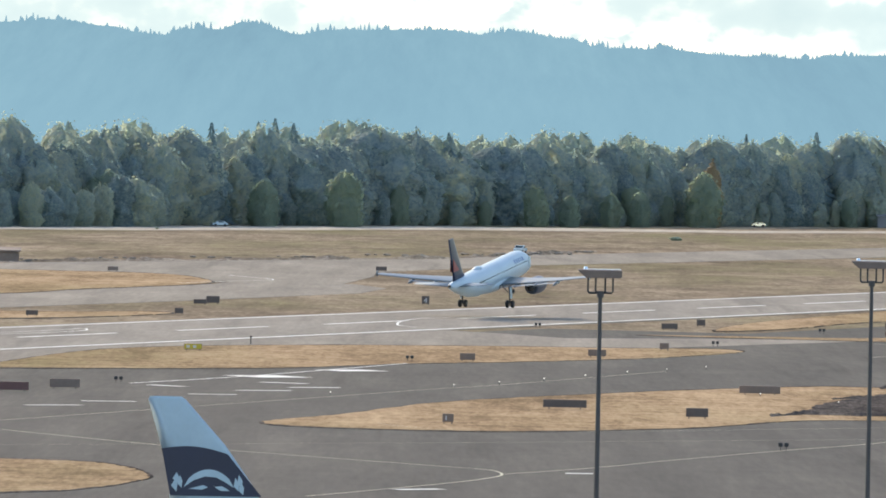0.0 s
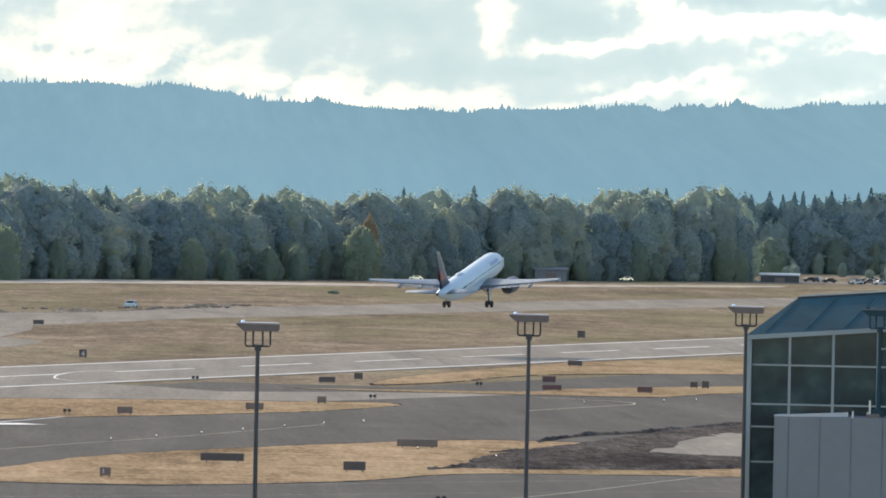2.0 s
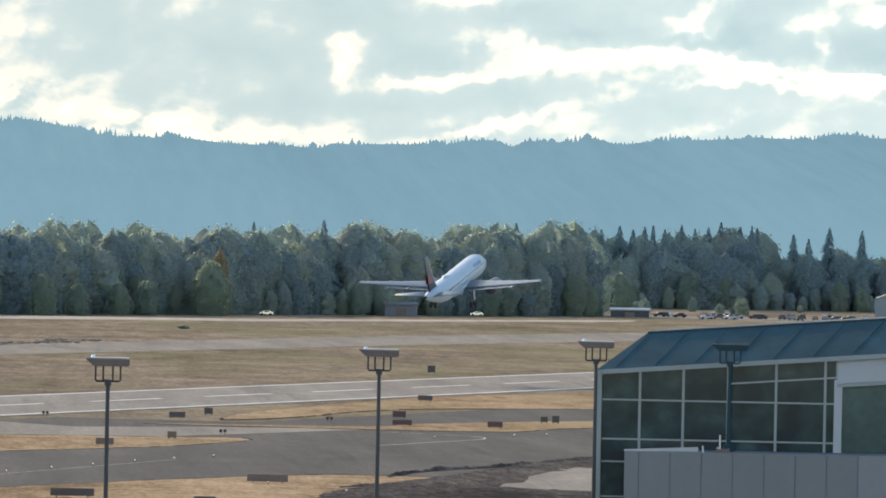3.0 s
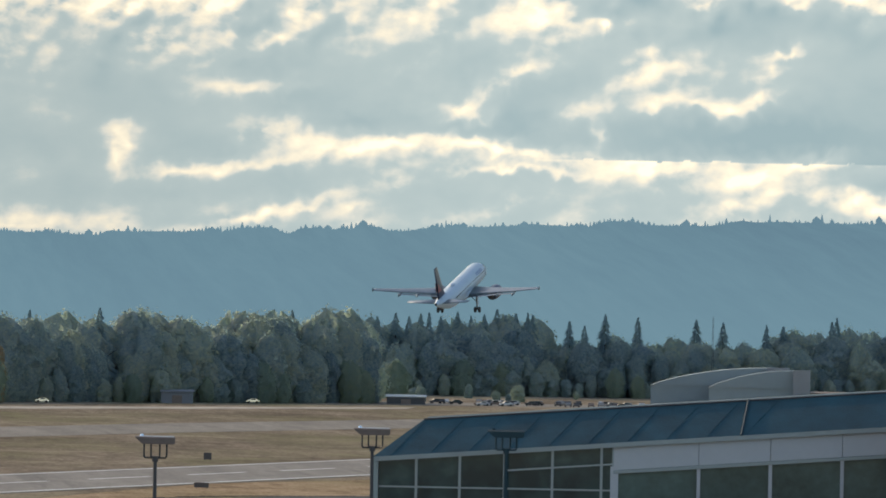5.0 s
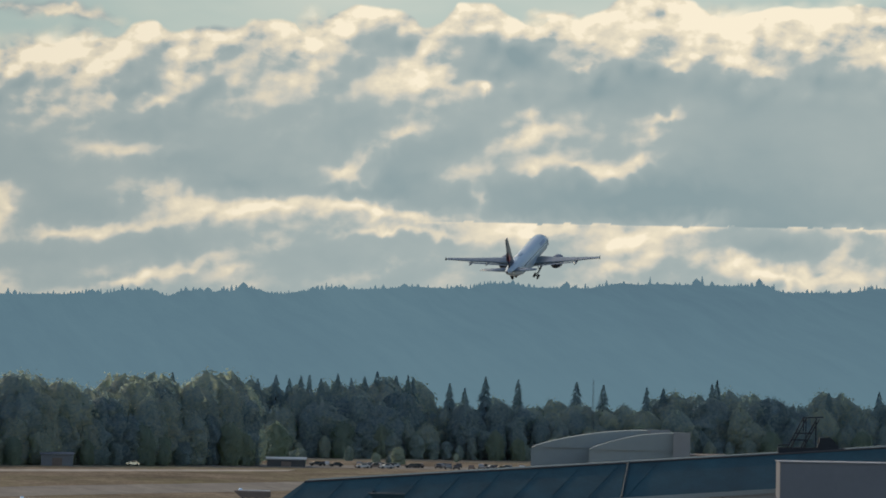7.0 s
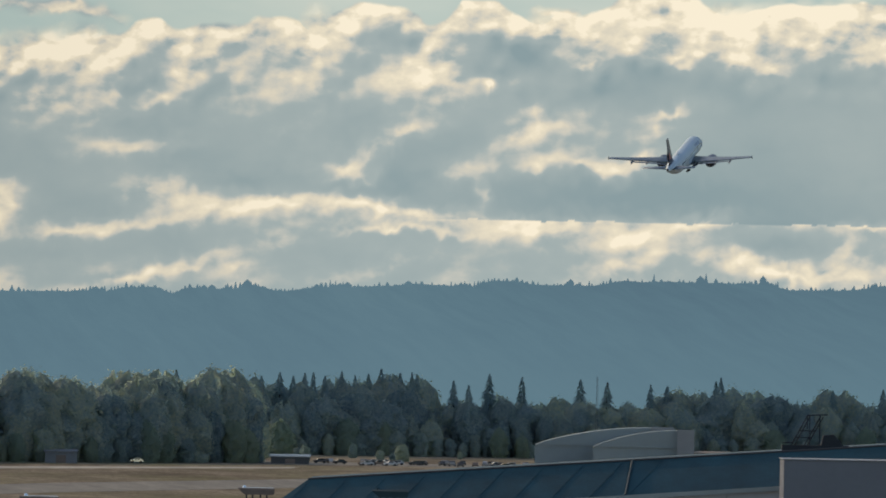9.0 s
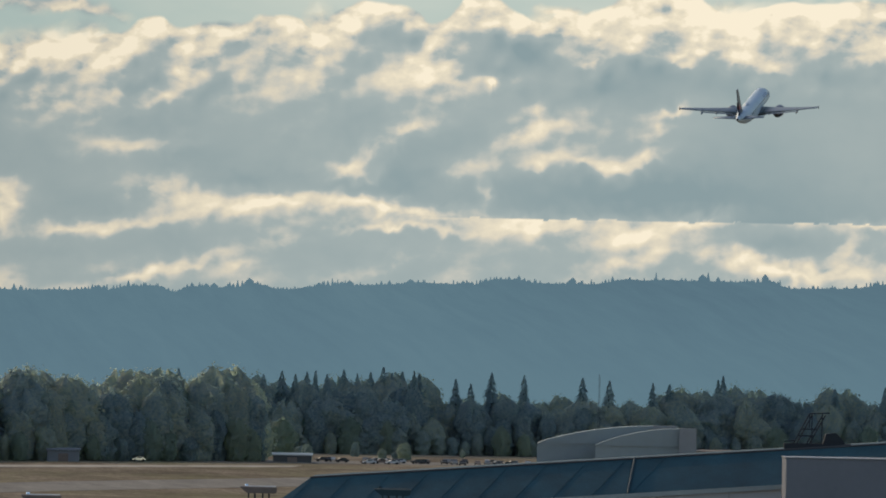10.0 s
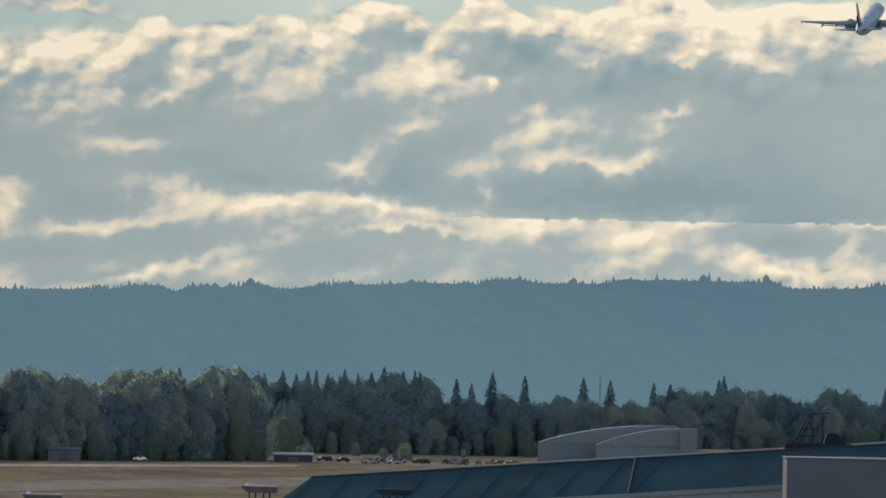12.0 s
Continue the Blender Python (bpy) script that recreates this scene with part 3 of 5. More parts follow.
def hills():
    bm = bmesh.new()
    cols = [-40 + i * 1.0 for i in range(36)] + [-4 + i * 0.025 for i in range(520)] + [9 + i * 1.0 for i in range(41)]
    rows = 7
    grid = []
    for az in cols:
        top = 30.7 + 4700 * math.tan(radians(ridge_height(az)))
        line = []
        for r in range(rows + 1):
            t = r / rows
            d = 3700 + 1000 * t
            z = -2 + (top + 2) * (t ** 0.8) + (6 * noise.noise((az * 1.5, t * 3, 1.0)) if 0 < r < rows else 0)
            line.append(bm.verts.new((d * math.sin(radians(az)), d * math.cos(radians(az)), z)))
        grid.append(line)
    for a, b in zip(grid, grid[1:]):
        for r in range(rows):
            bm.faces.new((a[r], b[r], b[r + 1], a[r + 1]))
    tagged(part("backdrop_hills", bm, "hill", smooth=True), "long wooded hills with blue haze put into their glowing colour", "hills", kind="structure")
    # the trees along the skyline
    rng, bm = random.Random(5), bmesh.new()
    az = -3.4
    while az < 8.4:
        az += rng.uniform(0.006, 0.028)
        tall = max(0.0, noise.noise((az * 5, 0, 4))) * 3.5 + rng.uniform(0.3, 1.6)
        if rng.random() < 0.12:
            tall += rng.uniform(0.8, 2.6)
        foot = 30.7 + 4698 * math.tan(radians(ridge_height(az))) - 2
        wide = rng.uniform(0.7, 1.8)
        x, y = 4698 * math.sin(radians(az)), 4698 * math.cos(radians(az))
        if rng.random() < 0.5:
            rod(bm, (x, y, foot), (x, y, foot + tall + 2), wide, 0.15, 5)
        else:
            bmesh.ops.create_icosphere(bm, subdivisions=1, radius=1.0, matrix=Matrix.Translation((x, y, foot + tall * 0.5)) @ Matrix.Diagonal((wide * 1.4, wide, tall * 0.5 + 1.2, 1)))
    tagged(part("backdrop_skyline_trees", bm, "hill"), "far trees along the ridge of the hills, in the same glowing haze colour", "trees", kind="stuff")


sky_sheet()
hills()

# ---- ground ----
TURN = 18.8
ALONG = Vector((math.sin(radians(TURN)), math.cos(radians(TURN))))
ACROSS = Vector((ALONG.y, -ALONG.x))
MIDDLE = Vector((0.0, 1441.0))


def on_runway(a, c):
    p = MIDDLE + ALONG * a + ACROSS * c
    return (p.x, p.y)


def sheet(name, outline, z, material, label, category, kind="structure"):
    bm = bmesh.new()
    if z > 0:
        slab(bm, outline, 0.0, z)
    else:
        bm.faces.new([bm.verts.new((x, y, z)) for x, y in outline])
    return tagged(part(name, bm, material), label, category, kind=kind)


sheet("ground", [(-4800, -600), (4800, -600), (4800, 4850), (-4800, 4850)], 0.0, "grass", "dry tan airfield grass reaching to the woods", "ground")


def strip(name, a0, a1, c0, c1, z, material, label, category):
    return sheet(name, [on_runway(a0, c0), on_runway(a1, c0), on_runway(a1, c1), on_runway(a0, c1)], z, material, label, category)


# paved field between the gates and the runway, then the runway itself
sheet("pavement_apron", [(-480, -100), (700, -100), (700, 1500), on_runway(700, 60), on_runway(-40, 60), on_runway(-40, 30), on_runway(-1480, 30)], 0.05, "taxi", "dark worn asphalt of the apron and taxiways", "pavement")
sheet("pavement_shoulder", [(-300, 560), (-300, 640), (-55.7, 1208), (-25.7, 1291), (0.2, 1369), (9.5, 1352), (17.2, 1333), (37.3, 1347), (62, 1355), (36, 1300), (24, 1276), (9, 1276), (-21, 1262), (-44, 1224), (-54, 1130)],
      0.07, "pale", "pale dusty shoulder beside the runway", "pavement")
strip("runway", -1500, 2200, -24, 24, 0.09, "runway", "pale grey concrete runway with tyre-dark streaks", "runway")
for c in (-21.75, 21.75):
    strip("runway_edge_line", -1500, 2200, c - 0.5, c + 0.5, 0.1, "line", "white painted runway edge line", "road marking")
for i in range(-24, 40):
    tagged(strip("runway_dash", i * 61.0 + 8, i * 61.0 + 44.6, -0.45, 0.45, 0.1, "line", "white painted dash of the runway centre line", "road marking"), group="runway centre dashes")

# taxiway beyond the runway, with the crossing that joins it
sheet("pavement_far_taxiway", [(-400, 1250), (-87, 1885), (-62, 1945), (0, 2074), (41, 2190), (110, 2380), (420, 3100), (430, 2990), (250, 2560), (102, 2211), (45, 2055), (19, 1988), (-13, 1860), (-13, 1811), (-18.5, 1716), (-30, 1702), (-41, 1720),
                               (-50, 1790), (-73, 1806), (-120, 1780), (-300, 1150)], 0.05, "pale", "pale far taxiway across the grass", "pavement")
sheet("pavement_crossing", [(-400, 700), (-120, 1500), (-73, 1573), (-60, 1629), (-44, 1686), (-36, 1730), (-16, 1725), (-10, 1690), (-14, 1640), (-30, 1585), (-44, 1537), (-68, 1464), (-300, 740)], 0.04, "pale", "pale concrete taxiway crossing to the runway", "pavement")


def island(points, seed, material="island", z=0.1, label="dry tan grass island between the taxiways", name="grass_island"):
    # a thin dark rim shows along the edge of the paving
    cx, cy = (sum(p[k] for p in points) / len(points) for k in (0, 1))
    wide, deep = (max(abs(p[k] - c) for p in points) for k, c in ((0, cx), (1, cy)))
    rim = [(cx + (x - cx) * (1 + 0.45 / wide), cy + (y - cy) * (1 + 3.2 / deep)) for x, y in points]
    sheet("soil_rim", frayed(rounded(rim, 4), 0.15, seed + 50, 3), z - 0.004, "soil", "thin dark rim along the edge of the grass", "soil")
    return sheet(name, frayed(rounded(points, 4), 0.22, seed, 3), z, material, label, "grass")


island([(-17.5, 948), (-12.1, 935), (6.7, 933), (25.5, 955), (38, 985), (60, 992), (95, 1000), (95, 1060), (52, 1112), (33.7, 1096), (20.3, 1071), (1.3, 1027), (-10.3, 975)], 1)
island([(-54, 1128), (-38.9, 1133), (-19, 1149), (-5.6, 1177), (15.6, 1208), (30.7, 1240), (40, 1274), (35.6, 1286), (23.9, 1280), (9, 1278), (-20.9, 1261), (-42, 1225), (-52, 1158)], 2)
island([(-60, 740), (-34.9, 762), (-28.6, 772), (-24.8, 791), (-24.4, 803), (-28.1, 825), (-36, 833), (-60, 830)], 3)
island([(-95, 1575), (-72.8, 1576), (-60.9, 1629), (-45.1, 1685), (-41.5, 1723), (-51, 1790), (-72, 1804), (-110, 1792)], 4)
island([(-90, 1380), (-64, 1391), (-52.6, 1409), (-41, 1443), (-45.7, 1455), (-58, 1442), (-90, 1434)], 5)
island([(40, 1395), (52, 1423), (63, 1470), (76, 1500), (105, 1526), (170, 1600), (180, 1840), (150, 1765), (113, 1664), (83, 1606), (66, 1540), (46, 1450)], 6)
island([(28, 1362), (60, 1368), (66, 1386), (78, 1406), (98, 1434), (150, 1490), (150, 1440), (94, 1386), (78, 1350), (50, 1352)], 7)
# churned soil and a pale poured slab beside the near island
sheet("bare_soil", frayed(rounded([(42, 1003), (70, 1020), (110, 1020), (106, 1245), (83, 1222), (73.3, 1186), (56.5, 1110), (48, 1075), (41, 1038)], 4), 0.4, 8, 3), 0.13, "soil", "dark churned bare soil by the taxiway", "soil")
sheet("pale_slab", frayed([(62, 1075), (72, 1064), (95.5, 1076), (95.5, 1160), (79, 1168), (73.5, 1150)], 0.9, 9, 7), 0.15, "pale", "pale poured slab on the bare soil", "pavement")


def dirt_bank():
    """A low broken ridge of dug soil, with a rough crest."""
    line = [(-165, 1762), (-90, 1896), (-56, 1958), (0, 2058), (36, 2210)]
    bm, rings = bmesh.new(), []
    for (x0, y0), (x1, y1) in zip(line, line[1:]):
        for i in range(60):
            t = i / 60
            x, y = x0 + (x1 - x0) * t, y0 + (y1 - y0) * t
            h = max(0.12, 0.45 + 0.75 * noise.noise((x * 0.11, y * 0.02, 3)) + 0.45 * noise.noise((x * 0.5, y * 0.1, 8)))
            rings.append([(x, y - 9 - 3 * h, 0.0), (x, y - 3, h * 0.7), (x, y, h), (x, y + 4, h * 0.6), (x, y + 10, 0.0)])
    loft(bm, rings)
    tagged(part("far_dirt_bank", bm, "spoil"), "low broken bank of dug soil across the far grass", "soil", kind="structure")


dirt_bank()
sheet("far_pale_track", frayed([(-300, 2250), (-78, 2440), (0, 2575), (80, 2635), (200, 2810), (205, 2850), (82, 2690), (0, 2655), (-81, 2515), (-310, 2330)], 0.8, 13, 5), 0.06, "track", "pale dirt track in front of the woods", "pavement")


def soil_lip(points, high, seed, material="soil"):
    """A low uneven lip of pushed-up earth along a line."""
    rings = []
    for (x0, y0), (x1, y1) in zip(points, points[1:]):
        for i in range(26):
            t = i / 26
            x, y = x0 + (x1 - x0) * t, y0 + (y1 - y0) * t
            h = high * max(0.15, 0.7 + 0.9 * noise.noise((x * 0.35, seed, 1)) + 0.5 * noise.noise((x * 1.6, seed, 5)))
            rings.append([(x, y - 2.5 - h, 0.1), (x, y - 0.6, 0.1 + h), (x, y + 0.5, 0.1 + 0.9 * h), (x, y + 2.5 + h, 0.1)])
    tagged(part("soil_bank", loft(bmesh.new(), rings), material), "low uneven bank of dark pushed-up earth", "soil", kind="structure")


soil_lip([(50.9, 1107.8), (54.8, 1129.2), (58.9, 1144.1), (65.9, 1158.9), (72.7, 1181.5), (80.5, 1205.4)], 0.4, 3)
soil_lip([(34.4, 997.3), (38.3, 1007.3), (44.1, 1005.2), (51.5, 1009.8), (58.7, 1010.4), (68.3, 1022.2)], 0.35, 7)
soil_lip([(43.5, 1063.1), (46.9, 1069.6), (50.6, 1067.8), (53.5, 1061.1)], 0.3, 11)


def rubble(x, y, wide, seed):
    r = random.Random(seed)
    t = thing("rubble_heap", "low heap of broken pale concrete and soil", "rubble", "rubble heaps", m=pose(x, y, 0.3))
    for k in range(8):
        s = r.uniform(0.2, 0.5)
        bm = bmesh.new()
        bmesh.ops.create_icosphere(bm, subdivisions=1, radius=1.0, matrix=Matrix.Translation((r.uniform(-wide, wide), r.uniform(-3, 3), s * 0.3)) @ Euler((0, 0, r.random() * 3)).to_matrix().to_4x4() @ Matrix.Diagonal((s * 2.2, s * 1.6, s * 0.55, 1)))
        part("lump", bm, "pale", t)


for k, (x, y, wide) in enumerate(((-66, 1955, 5), (-48, 1990, 4), (-30, 2020, 5), (-12, 2070, 5), (16, 2120, 5), (24, 2140, 5), (31, 2180, 4), (8, 2105, 4), (-84, 1915, 4))):
    rubble(x, y, wide, k)


def painted(points, width, z=0.12, material="yellow", label="faded yellow taxiway line", name="taxiway_line"):
    """A painted line along a path."""
    bm, left, right = bmesh.new(), [], []
    for i, p in enumerate(points):
        a, b = Vector(points[max(i - 1, 0)]), Vector(points[min(i + 1, len(points) - 1)])
        d = (b - a).normalized()
        s = Vector((d.y, -d.x)) * width / 2
        left.append(bm.verts.new((p[0] - s.x, p[1] - s.y, z)))
        right.append(bm.verts.new((p[0] + s.x, p[1] + s.y, z)))
    for i in range(len(points) - 1):
        bm.faces.new((left[i], right[i], right[i + 1], left[i + 1]))
    return tagged(part(name, bm, material), label, "road marking", kind="structure")


def curve(points, steps=8):
    out = []
    pts = [points[0]] + list(points) + [points[-1]]
    for i in range(1, len(pts) - 2):
        p0, p1, p2, p3 = (Vector(pts[i + j - 1]) for j in range(4))
        for s in range(steps):
            t = s / steps
            p = 0.5 * ((2 * p1) + (p2 - p0) * t + (2 * p0 - 5 * p1 + 4 * p2 - p3) * t * t + (3 * p1 - p0 - 3 * p2 + p3) * t ** 3)
            out.append((p.x, p.y))
    return out + [tuple(points[-1])]


for path, wide in (
        ([(-41.8, 908.7), (-27.4, 877.9), (-18.6, 863.6), (-6.3, 844.9), (1.1, 834), (4.4, 828.5), (5.4, 819.3), (4.4, 811), (1.1, 798.2), (-6.2, 776.5), (-10.6, 764)], 0.22),
        ([(5.4, 819), (14, 839.6), (20.5, 859.6), (32, 892), (43.3, 922), (62.8, 990)], 0.2),
        ([(-39.8, 867.7), (0.3, 895.4), (43.4, 929.8), (70, 950)], 0.1),
        ([(-43, 934.8), (-29.7, 977.4), (-24.4, 994.7), (-9, 1043.7), (-1.7, 1067.9), (7.8, 1096), (27.5, 1166)], 0.16),
        ([(60.1, 1335), (69.6, 1321.3), (72.7, 1314.3), (73.3, 1307.7), (72.1, 1299.5), (67.8, 1287.6), (56.6, 1256)], 0.3),
        ([(-6.5, 949), (6, 930), (40, 960), (70, 985)], 0.12)):
    painted(curve(path), wide)
for path, wide in (
        ([(-34.8, 1070.7), (-24.7, 1101), (-14.8, 1137.5), (-4.2, 1179.2)], 0.5),
        ([(1.9, 1455.4), (-3.6, 1440.2), (-5.9, 1420.3), (-6.5, 1404.3), (-6.1, 1391.5), (-3.7, 1382.5)], 0.35),
        ([(-60, 1299.4), (-53.2, 1320.7), (-50.2, 1333), (-49.2, 1327.7), (-49.9, 1318.4), (-55.4, 1300), (-59.5, 1289.7)], 0.35),
        ([(-47, 1700), (-33, 1742), (-31, 1750), (-33, 1765), (-40, 1790)], 0.35)):
    painted(curve(path), wide, 0.11, "line", "white painted curve at the runway turn-off", "turnoff_line")
for a, b, deep in (((-32.4, 1065.6), (-28.4, 1061.7), 1.6), ((-27.3, 1034.5), (-22, 1035), 1.4), ((-22.4, 1051.2), (-16.5, 1054.2), 1.4), ((-20.4, 1085.4), (-15.2, 1082.2), 1.6), ((-17, 1066.3), (-11.2, 1069.3), 1.4), ((-42.7, 984.7), (-37.1, 988.4), 1.4),
                   ((-37.6, 1002.3), (-32, 1004), 1.4), ((-23.1, 1106.9), (-17.1, 1111.2), 8), ((-13.5, 1139.9), (-7.9, 1144.2), 6), ((10.9, 824.7), (13.3, 824.7), 1.6), ((-3.5, 781.4), (0.2, 784.4), 1.6)):
    tagged(painted([a, b], deep, 0.11, "line", "worn white painted bar on the taxiway", "taxiway_bar"), group="taxiway bars")


# ---- woods ----
def broad_crown(seed, tall, wide, leaves=1900):
    """A full crown: an uneven leafy mass with boughs that stand out, under a ragged coat of many small leaf clumps."""
    rng = random.Random(seed)
    top, lean = rng.uniform(0.42, 0.58), rng.uniform(-0.06, 0.06) * wide

    def skin(a, t):
        full = (1.0 - abs(2.0 * (0.16 + 0.84 * t) - 1.0) ** 2.8) ** top
        ca, sa = math.cos(a), math.sin(a)
        bough = 0.9 + 0.42 * noise.noise((ca * 1.7 + seed, sa * 1.7, t * 4.2)) + 0.24 * noise.noise((ca * 4 + seed, sa * 4, t * 9)) + 0.12 * noise.noise((ca * 9, sa * 9 + seed, t * 20))
        r = wide * 0.5 * full * bough
        up = tall * t * (1.0 + 0.14 * noise.noise((ca * 1.3, sa * 1.3, seed * 3.7)))
        return Vector((r * ca + lean * t, r * sa, up))
    verts, faces, turned = [], [], []
    around, rows = 26, 20
    for k in range(rows + 1):
        for i in range(around):
            a, t = 6.28318 * i / around, min(0.995, k / rows)
            p = skin(a, t)
            n = (skin(a + 0.1, t) - skin(a - 0.1, t)).cross(skin(a, min(1.0, t + 0.03)) - skin(a, max(0.0, t - 0.03)))
            n = n.normalized() if n.length > 1e-6 else Vector((0, 0, 1))
            verts.append(Vector((p.x * 0.93, p.y * 0.93, p.z * 0.985)))
            turned.append((n + Vector((math.cos(a), math.sin(a), 1.8 * t - 0.7)).normalized() * 0.6).normalized())
            if k:
                b, c = (k - 1) * around, k * around
                faces += [(b + i, b + (i + 1) % around, c + (i + 1) % around), (b + i, c + (i + 1) % around, c + i)]
    for k in range(leaves):
        t = 1.0 - rng.random() ** 1.15
        a = rng.uniform(0, 6.283)
        p = skin(a, t) * rng.uniform(0.95, 1.045)
        out = Vector((math.cos(a), math.sin(a), 1.8 * t - 0.7)).normalized()
        n = (out + Vector((rng.uniform(-.9, .9), rng.uniform(-.9, .9), rng.uniform(-.6, .9)))).normalized()
        if n.dot(out) < 0:
            n = -n
        u = n.orthogonal().normalized()
        v = n.cross(u)
        s = rng.uniform(0.22, 0.5) * (tall / 22.0) ** 0.35
        turn = rng.uniform(0, 3.14)
        u, v = u * math.cos(turn) + v * math.sin(turn), v * math.cos(turn) - u * math.sin(turn)
        i = len(verts)
        verts += [p - u * s, p + v * s * 0.75 - n * s * 0.3, p + u * s, p - v * s * 0.75 - n * s * 0.3]
        faces += [(i, i + 2, i + 1), (i, i + 3, i + 2)]
        turned += [(out + n * 0.35).normalized()] * 4
    return verts, faces, turned


def conifer_crown(seed, tall, wide):
    """Tiers of drooping sprays round a straight stem, to a thin tip."""
    rng = random.Random(seed)
    verts, faces = [], []
    z = tall * 0.06
    while z < tall * 0.99:
        t = z / tall
        reach = wide * 0.5 * (1 - t) ** 0.85 * rng.uniform(0.72, 1.12) + 0.12
        for k in range(max(6, int(20 * (1 - t)) + 4)):
            a = rng.uniform(0, 6.283)
            d = Vector((math.cos(a), math.sin(a), 0))
            w = Vector((-d.y, d.x, 0)) * rng.uniform(0.3, 0.6) * (0.3 + 1.2 * (1 - t))
            r = reach * rng.uniform(0.7, 1.1)
            tip = d * r + Vector((0, 0, z - r * rng.uniform(0.15, 0.45)))
            root = d * 0.08 + Vector((0, 0, z + 0.35))
            mid = (tip + root) / 2 + Vector((0, 0, rng.uniform(0.05, 0.3)))
            i = len(verts)
            verts += [root, mid - w, tip, mid + w, mid + Vector((0, 0, 0.35))]
            faces += [(i, i + 1, i + 4), (i + 1, i + 2, i + 4), (i + 2, i + 3, i + 4), (i + 3, i, i + 4)]
        z += rng.uniform(0.4, 0.75) * (0.4 + 0.8 * (1 - t))
    return verts, faces, ()


def raw(name, verts, faces, turned, material, parent):
    """turned: for each point, the way in which the leaf mass faces there."""
    me = bpy.data.meshes.new(name)
    me.from_pydata([tuple(v) for v in verts], [], faces)
    me.materials.append(M[material])
    if turned:
        me.polygons.foreach_set("use_smooth", [True] * len(faces))
        me.normals_split_custom_set_from_vertices([tuple(n) for n in turned])
    ob = new(name, me)
    ob.parent = parent
    return ob


def tree(name, label, crown, seed, tall, wide, material):
    t = thing(name, label, "tree", "trees of the wood")
    rng = random.Random(seed)
    bm = rod(bmesh.new(), (0, 0, -0.3), (0.2, 0, tall * 0.8), tall * 0.018, tall * 0.005, 7)
    for k in range(5):
        a, z = rng.uniform(0, 6.283), tall * rng.uniform(0.25, 0.6)
        rod(bm, (0.1, 0, z), (wide * 0.3 * math.cos(a), wide * 0.3 * math.sin(a), z + tall * 0.14), tall * 0.007, tall * 0.002, 5)
    part("trunk", bm, "bark", t)
    raw("crown", *crown(seed, tall, wide), material, t)
    return t


BROAD = [tree("broadleaf_tree", "tall broadleaf tree in the airfield wood, blue-grey with painted haze", broad_crown, 20 + k, 22.0, 12.5 + k % 4 * 1.8, "leaf") for k in range(9)]
CONE = [tree("conifer_tree", "pointed conifer standing over the wood, blue-grey with painted haze", conifer_crown, 40 + k, 26.0, 14.0 + k * 1.5, "needle") for k in range(4)]
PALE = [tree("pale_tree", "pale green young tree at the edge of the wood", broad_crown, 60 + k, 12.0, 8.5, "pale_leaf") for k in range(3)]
AUTUMN = tree("autumn_tree", "russet autumn tree among the green wood", broad_crown, 70, 18.0, 6.0, "autumn")
FIRST = set()


def plant(proto, x, y, size, wide, turn):
    m = pose(x, y, 0, 0, 0, turn)
    if proto not in FIRST:
        FIRST.add(proto)
        proto.matrix_world = m
        ob = proto
    else:
        ob = copy_thing(proto, m)
    ob.scale = (size * wide, size * wide, size)
    return ob


def edge_of_wood(az):
    """Distance at which the wood begins, by direction."""
    if az < 3.85:
        return 2480 + (az + 2.65) * 73
    return 3240 + (az - 3.85) * 25


# conifers that stand over the wood: direction and height of the tip over the ground
TIPS = [(-2.7, 26), (-1.97, 26.2), (-1.4, 27.5), (-1.12, 28), (-1.02, 29), (-0.91, 27.6), (-0.4, 25.5), (0.02, 26), (1.1, 25), (1.8, 26.8), (2.22, 27.9), (2.37, 26.8), (3.17, 26.2), (3.24, 27), (3.3, 26.5),
        (3.37, 28.2), (3.88, 26.5), (3.99, 27.5), (4.07, 26.5), (4.14, 27.4), (4.19, 28), (4.26, 26.8), (4.36, 28.4), (4.44, 27.2), (4.52, 27.8), (4.595, 29.6), (4.65, 27.7), (4.71, 28.2)]
TIPS += [(4.78, 28.5), (4.81, 28), (5.03, 26), (5.12, 24.5), (5.245, 28.3), (5.44, 27.6), (5.79, 27.2), (5.95, 26.4), (6.21, 25.8), (6.31, 25.5), (6.6, 27.4), (6.63, 28.7), (7.3, 25), (7.6, 25.5)]


